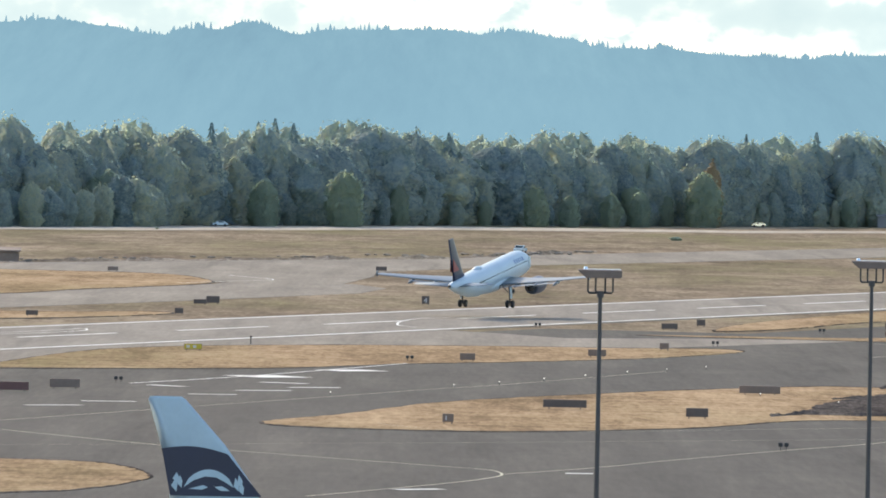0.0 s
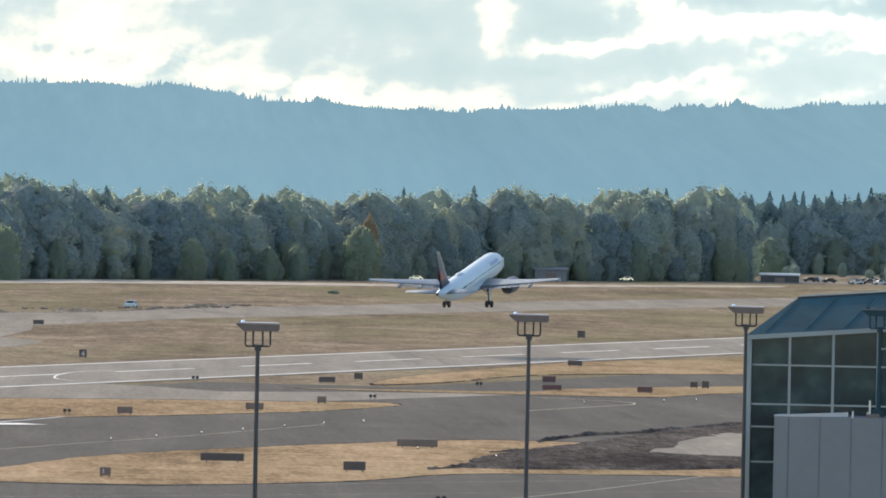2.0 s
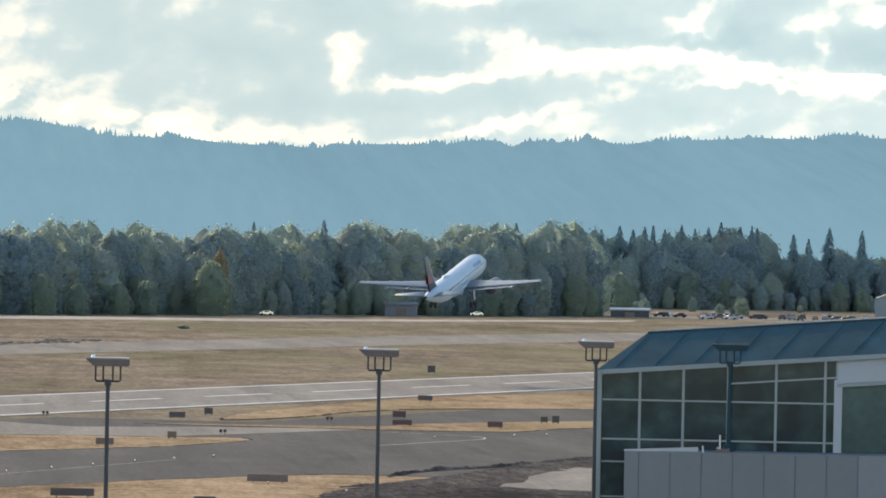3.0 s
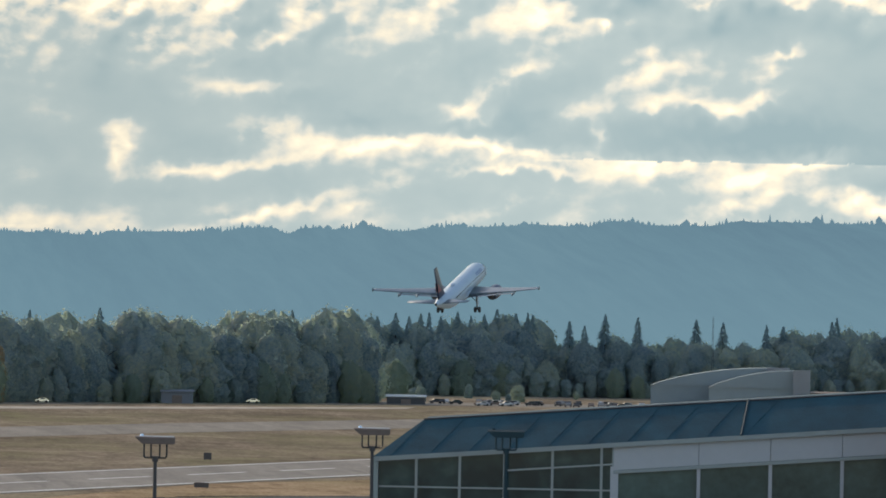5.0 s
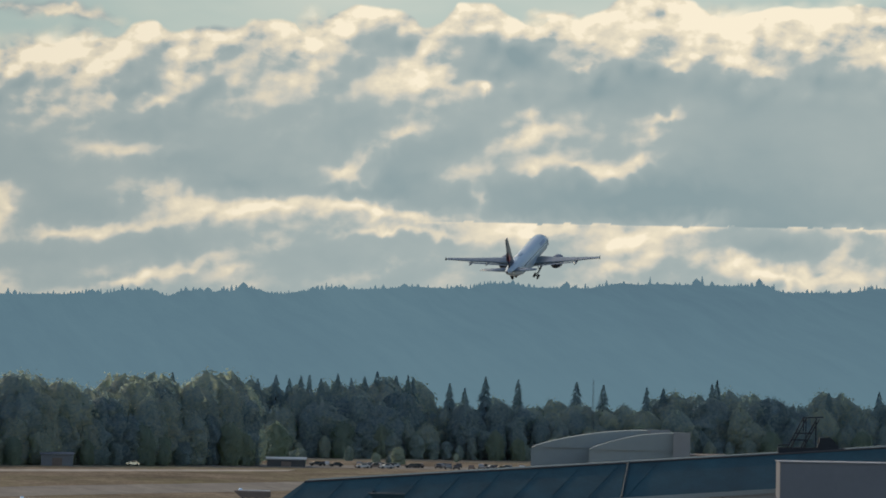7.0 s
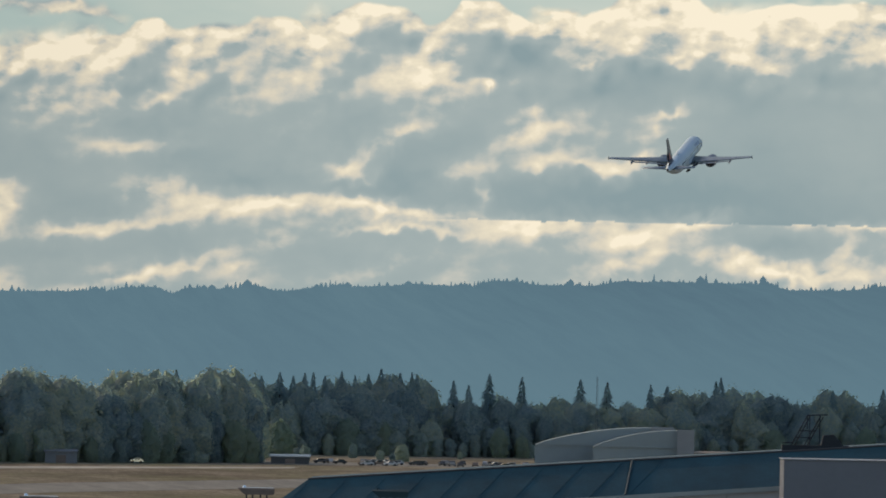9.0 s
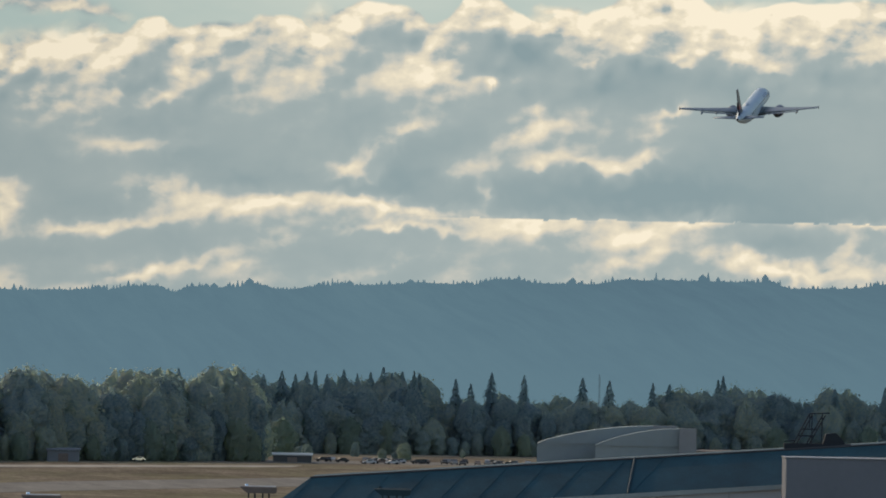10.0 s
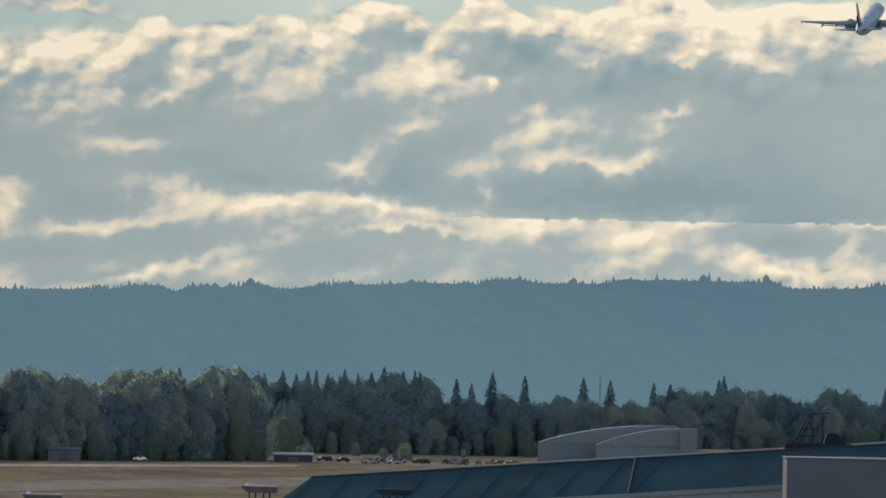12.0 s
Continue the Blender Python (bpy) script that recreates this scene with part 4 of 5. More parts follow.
def wood():
    rng = random.Random(11)
    back_crowns = [broad_crown(90 + k, 22.0, 13.5, 900) for k in range(3)]
    back_verts, back_faces, back_turned = [], [], []
    az = -3.3
    while az < 8.3:
        far = az > 3.8
        low = (0.8 if az < 6.3 else 0.92) if far and az > 4.88 else 1.0
        for row, (push, lo, hi) in enumerate(((0, 0.22, 0.5), (6, 0.5, 0.85), (12, 0.7, 1.02), (18, 0.8, 1.1), (30, 0.88, 1.16), (44, 0.92, 1.18))):
            a = az + rng.uniform(-0.06, 0.06)
            d = edge_of_wood(a) + push + rng.uniform(-3, 3)
            clearing = -1.68 < a < -1.15
            x, y = d * math.sin(radians(a)), d * math.cos(radians(a))
            size = rng.uniform(lo, hi) * (1.0 + 0.2 * noise.noise((a * 2.6, row * 0.4, 2.0))) * low * (0.98 if far else 1.02)
            if row < 2 and clearing:
                continue
            if row == 0 and rng.random() < 0.3:
                plant(rng.choice(PALE), x, y - 3, rng.uniform(0.5, 1.1), rng.uniform(0.7, 1.1), rng.uniform(0, 360))
            elif row < 4:
                if row and rng.random() < 0.35:
                    continue
                plant(rng.choice(BROAD), x, y, size, rng.uniform(0.85, 1.3), rng.uniform(0, 360))
            else:
                verts, faces, turned = back_crowns[rng.randrange(3)]
                m = pose(x, y, 0, 0, 0, rng.uniform(0, 360)) @ Matrix.Diagonal((size * 1.1, size * 1.1, size, 1))
                base, spin = len(back_verts), m.to_3x3()
                back_turned.extend((spin @ n).normalized() for n in turned)
                back_verts.extend(m @ v for v in verts)
                back_faces.extend(tuple(i + base for i in f) for f in faces)
        az += 0.12 if not far else 0.11
    # a clump of round trees that stands forward of the wood
    for a, size, wide in ((-2.47, 0.5, 1.0), (-2.38, 0.44, 1.2), (-2.27, 0.47, 1.2), (-2.16, 0.42, 1.3), (-2.05, 0.48, 1.2), (-1.95, 0.58, 1.25), (-1.84, 0.55, 1.3), (-1.76, 0.47, 1.1), (-2.65, 0.42, 1.2)):
        d = edge_of_wood(a) - 22 + rng.uniform(-4, 4)
        plant(rng.choice(BROAD), d * math.sin(radians(a)), d * math.cos(radians(a)), size, wide, rng.uniform(0, 360))
    tagged(raw("back_wood", back_verts, back_faces, back_turned, "leaf", None), "dense crowns deep in the wood, blue-grey with painted haze", "woods", kind="stuff")
    for a, tip in TIPS:
        d = edge_of_wood(a) + rng.uniform(20, 34)
        plant(rng.choice(CONE), d * math.sin(radians(a)), d * math.cos(radians(a)), tip / 26, rng.uniform(0.85, 1.2), rng.uniform(0, 360))
    for a, d, size in ((1.6, 2770, 1.0),):
        plant(AUTUMN, d * math.sin(radians(a)), d * math.cos(radians(a)), size, 1.0, 0)
    for a, d, size in ((-0.6, 2600, 1.2), (-1.08, 2575, 1.0), (1.17, 2735, 0.8), (1.55, 2760, 1.25), (1.0, 2725, 0.75), (0.55, 2690, 0.9), (0.75, 2700, 0.7), (4.0, 3130, 1.0), (-2.0, 2520, 1.15)):
        plant(rng.choice(PALE), d * math.sin(radians(a)), d * math.cos(radians(a)), size, 1.0, rng.uniform(0, 360))
    # shrubs along the far yard
    for k in range(26):
        a, d = rng.uniform(3.9, 8.0), rng.uniform(3020, 3220)
        plant(rng.choice(BROAD), d * math.sin(radians(a)), d * math.cos(radians(a)), rng.uniform(0.1, 0.24), rng.uniform(1.0, 1.6), rng.uniform(0, 360))


wood()


def bush(x, y, wide, high):
    t = thing("bush", "small round scrub bush on the dry grass", "bush", "scrub bushes", m=pose(x, y, 0))
    part("stem", rod(bmesh.new(), (0, 0, -0.1), (0, 0, high * 0.5), 0.08, 0.05, 6), "bark", t)
    raw("leaves", *broad_crown(int(x * 7 + y), high, wide, 300), "pale_leaf", t)


for x, y, wide, high in ((59.5, 2445, 3.0, 0.9), (-74, 2470, 1.0, 0.45)):
    bush(x, y, wide, high)


# ---- aircraft ----
def ring(y, r, zc, squash=1.0, k=28):
    return [(r * math.cos(6.28318 * i / k), y, zc + r * squash * math.sin(6.28318 * i / k)) for i in range(k)]


def foil(chord, thick, k=7):
    """An aerofoil section, front to back, as (backwards, up) pairs."""
    top = [(chord * (i / k) ** 1.6, thick * 2.6 * math.sqrt(i / k) * (1 - i / k) ** 0.8) for i in range(k + 1)]
    return top + [(u, -0.55 * v) for u, v in top[-2:0:-1]]


def wing_skin(bm, stations, upright=False):
    """stations: (out, front y, chord, z, thickness). Upright: out is height."""
    rings = []
    for out, y, chord, z, thick in stations:
        if upright:
            rings.append([(v + z, y - u, out) for u, v in foil(chord, thick)])
        else:
            rings.append([(out, y - u, z + v) for u, v in foil(chord, thick)])
    return loft(bm, rings)


FUSELAGE = [(18.78, 0.06, -0.55), (18.6, 0.4, -0.52), (18.1, 0.85, -0.43), (17.2, 1.32, -0.27), (16.0, 1.68, -0.13), (14.6, 1.9, -0.03), (13.0, 1.97, 0), (6, 1.975, 0), (-2, 1.975, 0),
            (-7, 1.96, 0.02), (-10, 1.76, 0.18), (-13, 1.36, 0.48), (-15.5, 0.95, 0.8), (-17.4, 0.6, 1.06), (-18.5, 0.34, 1.22), (-18.79, 0.2, 1.26)]


def airliner(name, label, m, fin_tip, parked=False):
    a = thing(name, label, "airplane", m=m)
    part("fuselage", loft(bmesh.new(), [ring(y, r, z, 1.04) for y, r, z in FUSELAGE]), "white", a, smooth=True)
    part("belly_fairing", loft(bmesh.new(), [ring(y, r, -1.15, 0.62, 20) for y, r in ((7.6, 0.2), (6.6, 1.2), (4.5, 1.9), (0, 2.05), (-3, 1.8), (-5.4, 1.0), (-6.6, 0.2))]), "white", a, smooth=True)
    part("exhaust_cone", loft(bmesh.new(), [ring(y, r, 1.27, 1, 14) for y, r in ((-18.7, 0.26), (-19.1, 0.2), (-19.12, 0.12), (-18.9, 0.1))]), "dark", a, "dark metal exhaust tip")
    part("windscreen", loft(bmesh.new(), [ring(y, r, z, 1.04, 28)[2:13] for y, r, z in ((17.35, 1.29, -0.25), (16.7, 1.53, -0.17))], close=False), "glass", a, "dark cockpit windscreen")
    for side in (-1, 1):
        wing = part("wing", wing_skin(bmesh.new(), [(side * x, y, c, z, t) for x, y, c, z, t in
                    ((1.2, 6.7, 7.4, -1.3, 0.42), (6.4, 3.7, 4.6, -0.82, 0.3), (11.5, 1.05, 3.1, -0.2, 0.2), (16.6, -1.6, 1.75, 0.55, 0.11), (17.0, -2.1, 1.2, 0.6, 0.06))]), "grey", a, "pale grey swept wing", True)
        part("flap", wing_skin(bmesh.new(), [(side * x, y, c, z, t) for x, y, c, z, t in ((2.0, 0.2, 1.5, -1.5, 0.11), (6.4, -0.6, 1.3, -1.02, 0.1), (12.0, -2.0, 0.9, -0.36, 0.07))]), "grey", wing)
        for x in (4.6, 8.2, 11.6):
            y, z = 2.2 - x * 0.33, -1.42 + x * 0.098
            part("flap_fairing", loft(bmesh.new(), [ring(y + dy, r, z - 0.18 - dz, 1.3, 10) for dy, r, dz in ((1.4, 0.03, -0.1), (0.5, 0.2, 0), (-1.0, 0.22, 0.05), (-2.4, 0.04, 0.12))]), "grey", wing, smooth=True)
            wing.children[-1].location.x = side * x
        fence = wing_skin(bmesh.new(), [(z, -2.2 - (z - 0.6) * abs(z - 0.6) * 0.2, c, side * 17.02, 0.04) for z, c in ((0.2, 0.5), (0.6, 1.2), (1.05, 0.4))], True)
        part("wingtip_fence", fence, "grey", wing, "small upright wingtip fence")
        # slats and aileron are seams in the skin; the engine hangs on its pylon
        nac = part("engine", loft(bmesh.new(), [ring(y, r, -2.35, 1, 22) for y, r in ((6.4, 0.92), (7.05, 1.0), (7.15, 1.12), (6.9, 1.22), (5.8, 1.33), (4.2, 1.28), (3.0, 1.08), (2.7, 1.0), (2.72, 0.8))]), "nacelle" if not parked else "white", a,
                   "dark blue engine nacelle", True)
        nac.location = (side * 5.75, 0.6, 0.3)
        core = part("exhaust", loft(bmesh.new(), [ring(y, r, -2.35, 1, 16) for y, r in ((3.2, 0.66), (2.2, 0.55), (1.8, 0.42), (1.3, 0.12))]), "dark", nac, smooth=True)
        part("fan", loft(bmesh.new(), [ring(y, r, -2.35, 1, 18) for y, r in ((6.3, 0.95), (6.32, 0.35), (6.75, 0.05))]), "dark", nac)
        part("pylon", loft(bmesh.new(), [[(side * 5.75 + sx * 0.17, y, z) for sx, y, z in ((-1, 6.2 - e * 2.6, -1.35 + e * 0.42), (1, 6.2 - e * 2.6, -1.35 + e * 0.42), (1, 1.0 - e * 0.6, -1.5 + e * 0.55), (-1, 1.0 - e * 0.6, -1.5 + e * 0.55))] for e in (0, 1)]), "grey", a)
        part("tailplane", wing_skin(bmesh.new(), [(side * x, y, c, z, t) for x, y, c, z, t in ((0.5, -12.6, 4.0, 0.85, 0.13), (3.2, -14.2, 2.9, 1.1, 0.09), (6.15, -16.0, 1.6, 1.38, 0.05))]), "grey", a, smooth=True)
        rowbm = bmesh.new()
        for k in range(44):
            y = 13.2 - k * 0.53
            box(rowbm, side * 1.86, side * 1.925, y - 0.09, y + 0.09, 0.42, 0.62)
        tagged(part("window_row", rowbm, "glass", a, "row of small dark cabin windows"), kind="stuff")
        for y in (14.6, -8.6):
            part("cabin_door", made(min(side * 1.92, side * 1.985), max(side * 1.92, side * 1.985), y - 0.4, y + 0.4, -0.5, 1.05), "white", a) if y > 0 else None
    tip = 1.15 if parked else 0.0
    fin = part("fin", wing_skin(bmesh.new(), [(z, y, c, 0, t) for z, y, c, t in ((1.3, -10.6, 6.6, 0.2), (2.6 + tip, -12.3 + tip * 0.2, 4.8 + tip * 0.2, 0.15)) + (((6.0, -13.65, 4.11, 0.12),) if parked else ()) + ((8.15 + tip * 0.6, -16.2, 2.4, 0.1), (8.35 + tip * 0.6, -16.5, 2.0, 0.05))], True), fin_tip, a, smooth=True)
    return a, fin


def main_gear(plane, side):
    g = thing("main_gear", "steel landing-gear leg with twin tyres", "")
    g.parent = plane
    bm = rod(bmesh.new(), (0, 0, 0), (0, 0, -2.75), 0.17, 0.12, 10)
    rod(bm, (0, 0.05, -1.2), (-side * 1.1, 0.1, -0.1), 0.07, 0.07, 8)
    rod(bm, (0, 0, -2.75), (0.5, 0, -2.75), 0.09)
    rod(bm, (0, 0, -2.75), (-0.5, 0, -2.75), 0.09)
    part("strut", bm, "steel", g)
    part("gear_door", made(side * 0.22 - 0.03, side * 0.22 + 0.03, -0.5, 0.5, -1.9, -0.1, bevel=0.02), "white", g)
    for sx in (-0.43, 0.43):
        tyre = part("tyre", loft(bmesh.new(), [[(sx + dx, r * math.cos(6.28318 * i / 22), -2.75 + r * math.sin(6.28318 * i / 22)) for i in range(22)] for dx, r in ((-0.2, 0.34), (-0.19, 0.52), (-0.1, 0.585), (0.1, 0.585), (0.19, 0.52), (0.2, 0.34))]), "rubber", g, smooth=True)
        part("hub", rod(bmesh.new(), (sx - 0.21, 0, -2.75), (sx + 0.21, 0, -2.75), 0.27, 0.27, 14), "steel", g)
    return g


def nose_gear(plane):
    g = thing("nose_gear", "slim nose-gear leg with two small tyres", "")
    g.parent = plane
    part("strut", rod(rod(bmesh.new(), (0, 0, 0), (0, 0, -2.15), 0.1, 0.08), (0, 0.05, -1.2), (0, 0.9, -0.1), 0.05), "steel", g)
    for sx in (-0.25, 0.25):
        part("tyre", loft(bmesh.new(), [[(sx + dx, r * math.cos(6.28318 * i / 18), -2.15 + r * math.sin(6.28318 * i / 18)) for i in range(18)] for dx, r in ((-0.11, 0.2), (-0.1, 0.34), (-0.05, 0.385), (0.05, 0.385), (0.1, 0.34), (0.11, 0.2))]), "rubber", g, smooth=True)
        part("gear_door", made(sx * 1.7 - 0.02, sx * 1.7 + 0.02, -0.6, 0.7, -0.75, 0.05), "white", g)
    return g


jet, jet_fin = airliner("airliner", "white twin-engine airliner with navy tail climbing off the runway", pose(7.2, 1462, 6.3), "navy")
GEAR = {side: main_gear(jet, side) for side in (-1, 1)}
NOSE = nose_gear(jet)
# tail and title marks, as plain shapes
for s in (-1, 1):
    bm = bmesh.new()
    slabpts = [(-14.6, 3.2), (-17.3, 3.2), (-17.2, 5.2)]
    loft(bm, [[(s * 0.24, y, z) for y, z in slabpts], [(s * 0.27, y, z) for y, z in slabpts]])
    part("tail_mark", bm, "red", jet_fin, "red wedge painted on the tail")
for k in range(5):
    y = 12.4 - k * 0.95
    bm = loft(bmesh.new(), [[(r * math.cos(q), yy, 1.04 * r * math.sin(q)) for r, q in ((1.985, 0.42), (2.0, 0.42), (2.0, 0.75), (1.985, 0.75))] for yy in (y, y - 0.62)])
    part("title_bar", bm, "blue", jet, "plain blue bar of the painted title")
part("satcom_dome", loft(bmesh.new(), [ring(y, r, 2.0, 0.7, 14) for y, r in ((-4.0, 0.1), (-4.4, 0.5), (-5.4, 0.6), (-6.6, 0.35), (-7.0, 0.05))]), "white", jet, "low white antenna dome", True)

# a parked airliner, of which the tail stands over the apron
PARKED = pose(0.05, 608, 3.5, 0, 0, -90)
parked, parked_fin = airliner("parked_airliner", "parked white airliner with a navy and pale tail", PARKED, "finpaint", True)
for side in (-1, 1):
    main_gear(parked, side).matrix_local = pose(side * 3.8, -1.3, -0.14)
nose_gear(parked).matrix_local = pose(0, 11.4, -0.93)


def tail_paint(fin):
    """The navy field on the tail and the pale cap and tufts on it, as plain shapes."""
    for s in (-1, 1):
        def plate(name, pts, material, off, label):
            bm = loft(bmesh.new(), [[(s * off, y, z) for y, z in pts], [(s * (off + 0.02), y, z) for y, z in pts]])
            part(name, bm, material, fin, label)
        arc = [(-17.68 + 4.2 * t, 5.74 + 0.3 * math.sin(math.pi * t) - 0.3 * t) for t in [i / 8 for i in range(9)]]
        plate("navy_field", arc + [(-11.3, 2.75), (-17.1, 2.75)], "navy", 0.22, "navy field painted on the tail")
        cap = [(-16.25 + 3.2 * t, 3.3 + 1.15 * math.sin(math.pi * t) ** 0.6) for t in [i / 10 for i in range(11)]]
        plate("pale_cap", cap + [(-13.6, 3.65), (-14.2, 3.95), (-14.9, 4.0), (-15.6, 3.75)], "finpaint", 0.25, "pale cap-shaped mark on the tail")
        for dy, dz in ((0, 0), (0.22, -0.2), (-0.1, -0.45)):
            plate("pale_tuft", [(-16.95 + dy, 3.85 + dz), (-16.7 + dy, 4.25 + dz), (-16.55 + dy, 3.9 + dz), (-16.6 + dy, 3.45 + dz)], "finpaint", 0.245 + 0.004 * (dy + 1), "pale ragged tuft mark")
            plate("pale_tuft", [(-12.75 - dy, 4.15 + dz), (-12.5 - dy, 3.75 + dz), (-12.55 - dy, 3.3 + dz), (-12.85 - dy, 3.6 + dz)], "finpaint", 0.245 + 0.004 * (dy + 1), "pale ragged tuft mark")
        plate("pale_stroke", [(-15.9, 3.2), (-15.0, 3.45), (-14.7, 3.3), (-15.1, 3.15)], "finpaint", 0.25, "pale curved stroke mark")
        plate("pale_stroke", [(-14.3, 3.35), (-13.8, 3.4), (-13.3, 3.1), (-13.9, 3.1)], "finpaint", 0.25, "pale curved stroke mark")


tail_paint(parked_fin)


# ---- apron masts ----
def mast(az, dist, foot, label, finishes=("steel", "dark", "signframe", "lamp_top", "glow")):
    steel, arm, lamp, cover, cap = finishes
    m = pose(dist * math.sin(radians(az)), dist * math.cos(radians(az)), 0.05, 0, 0, -az)
    t = thing("flood_light_mast", label, "light mast", "apron light masts", m=m)
    part("base_plate", rod(bmesh.new(), (0, 0, foot), (0, 0, foot + 0.5), 0.42, 0.38, 12), steel, t)
    part("pole", rod(bmesh.new(), (0, 0, foot + 0.5), (0, 0, 20.85), 0.17, 0.115, 14), steel, t)
    part("collar", rod(bmesh.new(), (0, 0, 20.6), (0, 0, 20.95), 0.2, 0.2, 12), steel, t)
    for side in (-1, 1):
        bm = bmesh.new()
        for reach, up in ((0.7, 21.75), (0.27, 21.75)):
            rod(bm, (0, 0, 20.85), (side * (reach - 0.08), 0, 20.85), 0.055, sides=8)
            rod(bm, (side * (reach - 0.1), 0, 20.83), (side * reach, 0, 20.95), 0.055, sides=8)
            rod(bm, (side * reach, 0, 20.93), (side * reach, 0, up), 0.055, sides=8)
        part("bracket", bm, arm, t, "bent steel bracket arm")
    # wide shallow floodlight housing, higher at the front lip
    prof = [(-1.28, 22.12, 0.04), (-1.05, 21.9, 0.2), (-0.8, 21.7, 0.34), (1.05, 21.7, 0.34), (1.2, 21.76, 0.32), (1.22, 22.1, 0.2)]
    bm = loft(bmesh.new(), [[(x, -0.6, z) for x, z, w in prof], [(x, -0.45, z + 0.06) for x, z, w in prof], [(x, 0.6, z + 0.06) for x, z, w in prof]])
    part("housing", bm, lamp, t, "dark flat floodlight housing")
    part("top_cover", made(-1.0, 1.15, -0.4, 0.5, 22.13, 22.2, bevel=0.02), cover, t)
    part("sensor", rod(bmesh.new(), (-0.85, 0, 22.15), (-0.85, 0, 22.32), 0.14, 0.1, 10), cap, t)
    return t


for az, dist, foot in ((0.945, 539, 0), (2.567, 594, 0), (3.864, 653, 0)):
    mast(az, dist, foot, "tall grey floodlight mast with a wide flat lamp head")
# this mast has its backlit darkness put into the colour, close to the roof's
mast(4.6655, 653.5, 14.83, "floodlight mast in front of the concourse glazing, backlit shade put into dark teal", ("dark_teal",) * 5)


# ---- taxiway signs ----
def sign(x, y, wide, high, face, label, turn=0.0, marks=0):
    t = thing("taxiway_sign", label, "sign", "airfield signs", m=pose(x, y, 0.1, 0, 0, turn))
    part("body", made(-wide / 2, wide / 2, -0.15, 0.15, 0.18, high, bevel=0.03), "signframe", t)
    part("face", made(-wide / 2 + 0.06, wide / 2 - 0.06, -0.175, -0.15, 0.24, high - 0.06), face, t)
    for s in (-1, 1):
        part("leg", rod(bmesh.new(), (s * wide * 0.36, 0, 0), (s * wide * 0.36, 0, 0.2), 0.05, 0.05, 8), "steel", t)
    for k in range(marks):
        x0 = -wide / 2 + 0.3 + k * (wide - 0.6) / max(1, marks)
        part("mark_bar", made(x0, x0 + (wide - 0.9) / marks * 0.6, -0.185, -0.175, 0.36, high - 0.2), "signyellow" if face == "black" else "fascia", t)
    return t


SIGNS = [(3.3, 1195.8, 1.9, 1.0, "signframe", 0), (13.1, 1006.8, 4.6, 1.0, "black", 0), (35.8, 1073, 4.6, 1.0, "signframe", 0), (0.8, 951.4, 1.1, 1.0, "signframe", 1), (20, 1228, 2.3, 1.0, "signframe", 0),
         (29.6, 1271, 1.2, 1.0, "signframe", 0), (33.2, 1395, 2.4, 1.0, "black", 0), (38.5, 1422, 1.3, 1.1, "black", 0), (-36.4, 1519, 2.1, 1.3, "black", 0), (-38.2, 1511, 2.1, 0.9, "black", 0),
         (-60.2, 1405, 1.8, 0.9, "black", 0), (-39.5, 1437, 1.3, 1.0, "black", 0)]
SIGNS += [(-41, 1044, 3.3, 1.1, "signframe", 0), (-46, 1030, 3.4, 1.1, "signred", 0), (-31.7, 1222, 2.3, 0.9, "signyellow", 2), (-12, 1865, 2.1, 1.0, "black", 0),
          (-62.4, 1810, 2.0, 0.9, "signframe", 0), (26.4, 983, 2.3, 1.1, "black", 0), (65, 1373, 2.8, 0.95, "signred", 0), (67, 1425, 2.0, 1.1, "signred", 0), (78.2, 1370, 2.2, 1.0, "signred", 0),
          (87.7, 1409.7, 1.1, 1.0, "black", 0), (89.3, 1408, 1.1, 1.2, "black", 0), (77.4, 1557, 2.4, 1.0, "black", 0), (92.2, 1833, 1.5, 1.5, "black", 0)]
for x, y, wide, high, face, marks in SIGNS:
    kindly = {"signframe": "brown metal back of a low taxiway sign", "black": "low black taxiway sign on the grass", "signred": "low dark red taxiway sign", "signyellow": "low yellow taxiway sign with dark marks"}[face]
    sign(x, y, wide, high, face, kindly, 0, marks)


def figure(text, x, y, z, size, material, parent_ob):
    data = bpy.data.curves.new("figure", "FONT")
    data.body, data.size, data.extrude, data.align_x = text, size, 0.01, "CENTER"
    data.materials.append(M[material])
    ob = new("figure", data)
    ob.parent = parent_ob
    ob.matrix_local = pose(x, y, z, 90, 0, 0)
    return ob


distance = sign(-2.7, 1546, 1.25, 1.45, "black", "black distance-remaining sign with a white four")
figure("4", 0, -0.19, 0.32, 1.25, "fascia", distance)


# ---- small lights by the pavement ----
def edge_light(x, y):
    t = thing("edge_light", "low taxiway edge light with a lit lens", "light", "taxiway lights", m=pose(x, y, 0.05))
    part("stake", rod(bmesh.new(), (0, 0, 0), (0, 0, 0.3), 0.05, 0.04, 6), "steel", t)
    part("lens", loft(bmesh.new(), [[(r * math.cos(0.785 * i), r * math.sin(0.785 * i), z) for i in range(8)] for z, r in ((0.3, 0.045), (0.36, 0.05), (0.4, 0.015))]), "lens", t, "glowing white lens")


for x, y in ((27.5, 1166), (32.7, 1180), (17.1, 1131), (12, 1113), (22.4, 1150), (1.5, 1080), (6.7, 1095), (35.7, 1068), (43.4, 1042), (-31.3, 1747), (66, 1300), (78, 1320), (83, 1328), (-12, 1043)):
    edge_light(x, y)


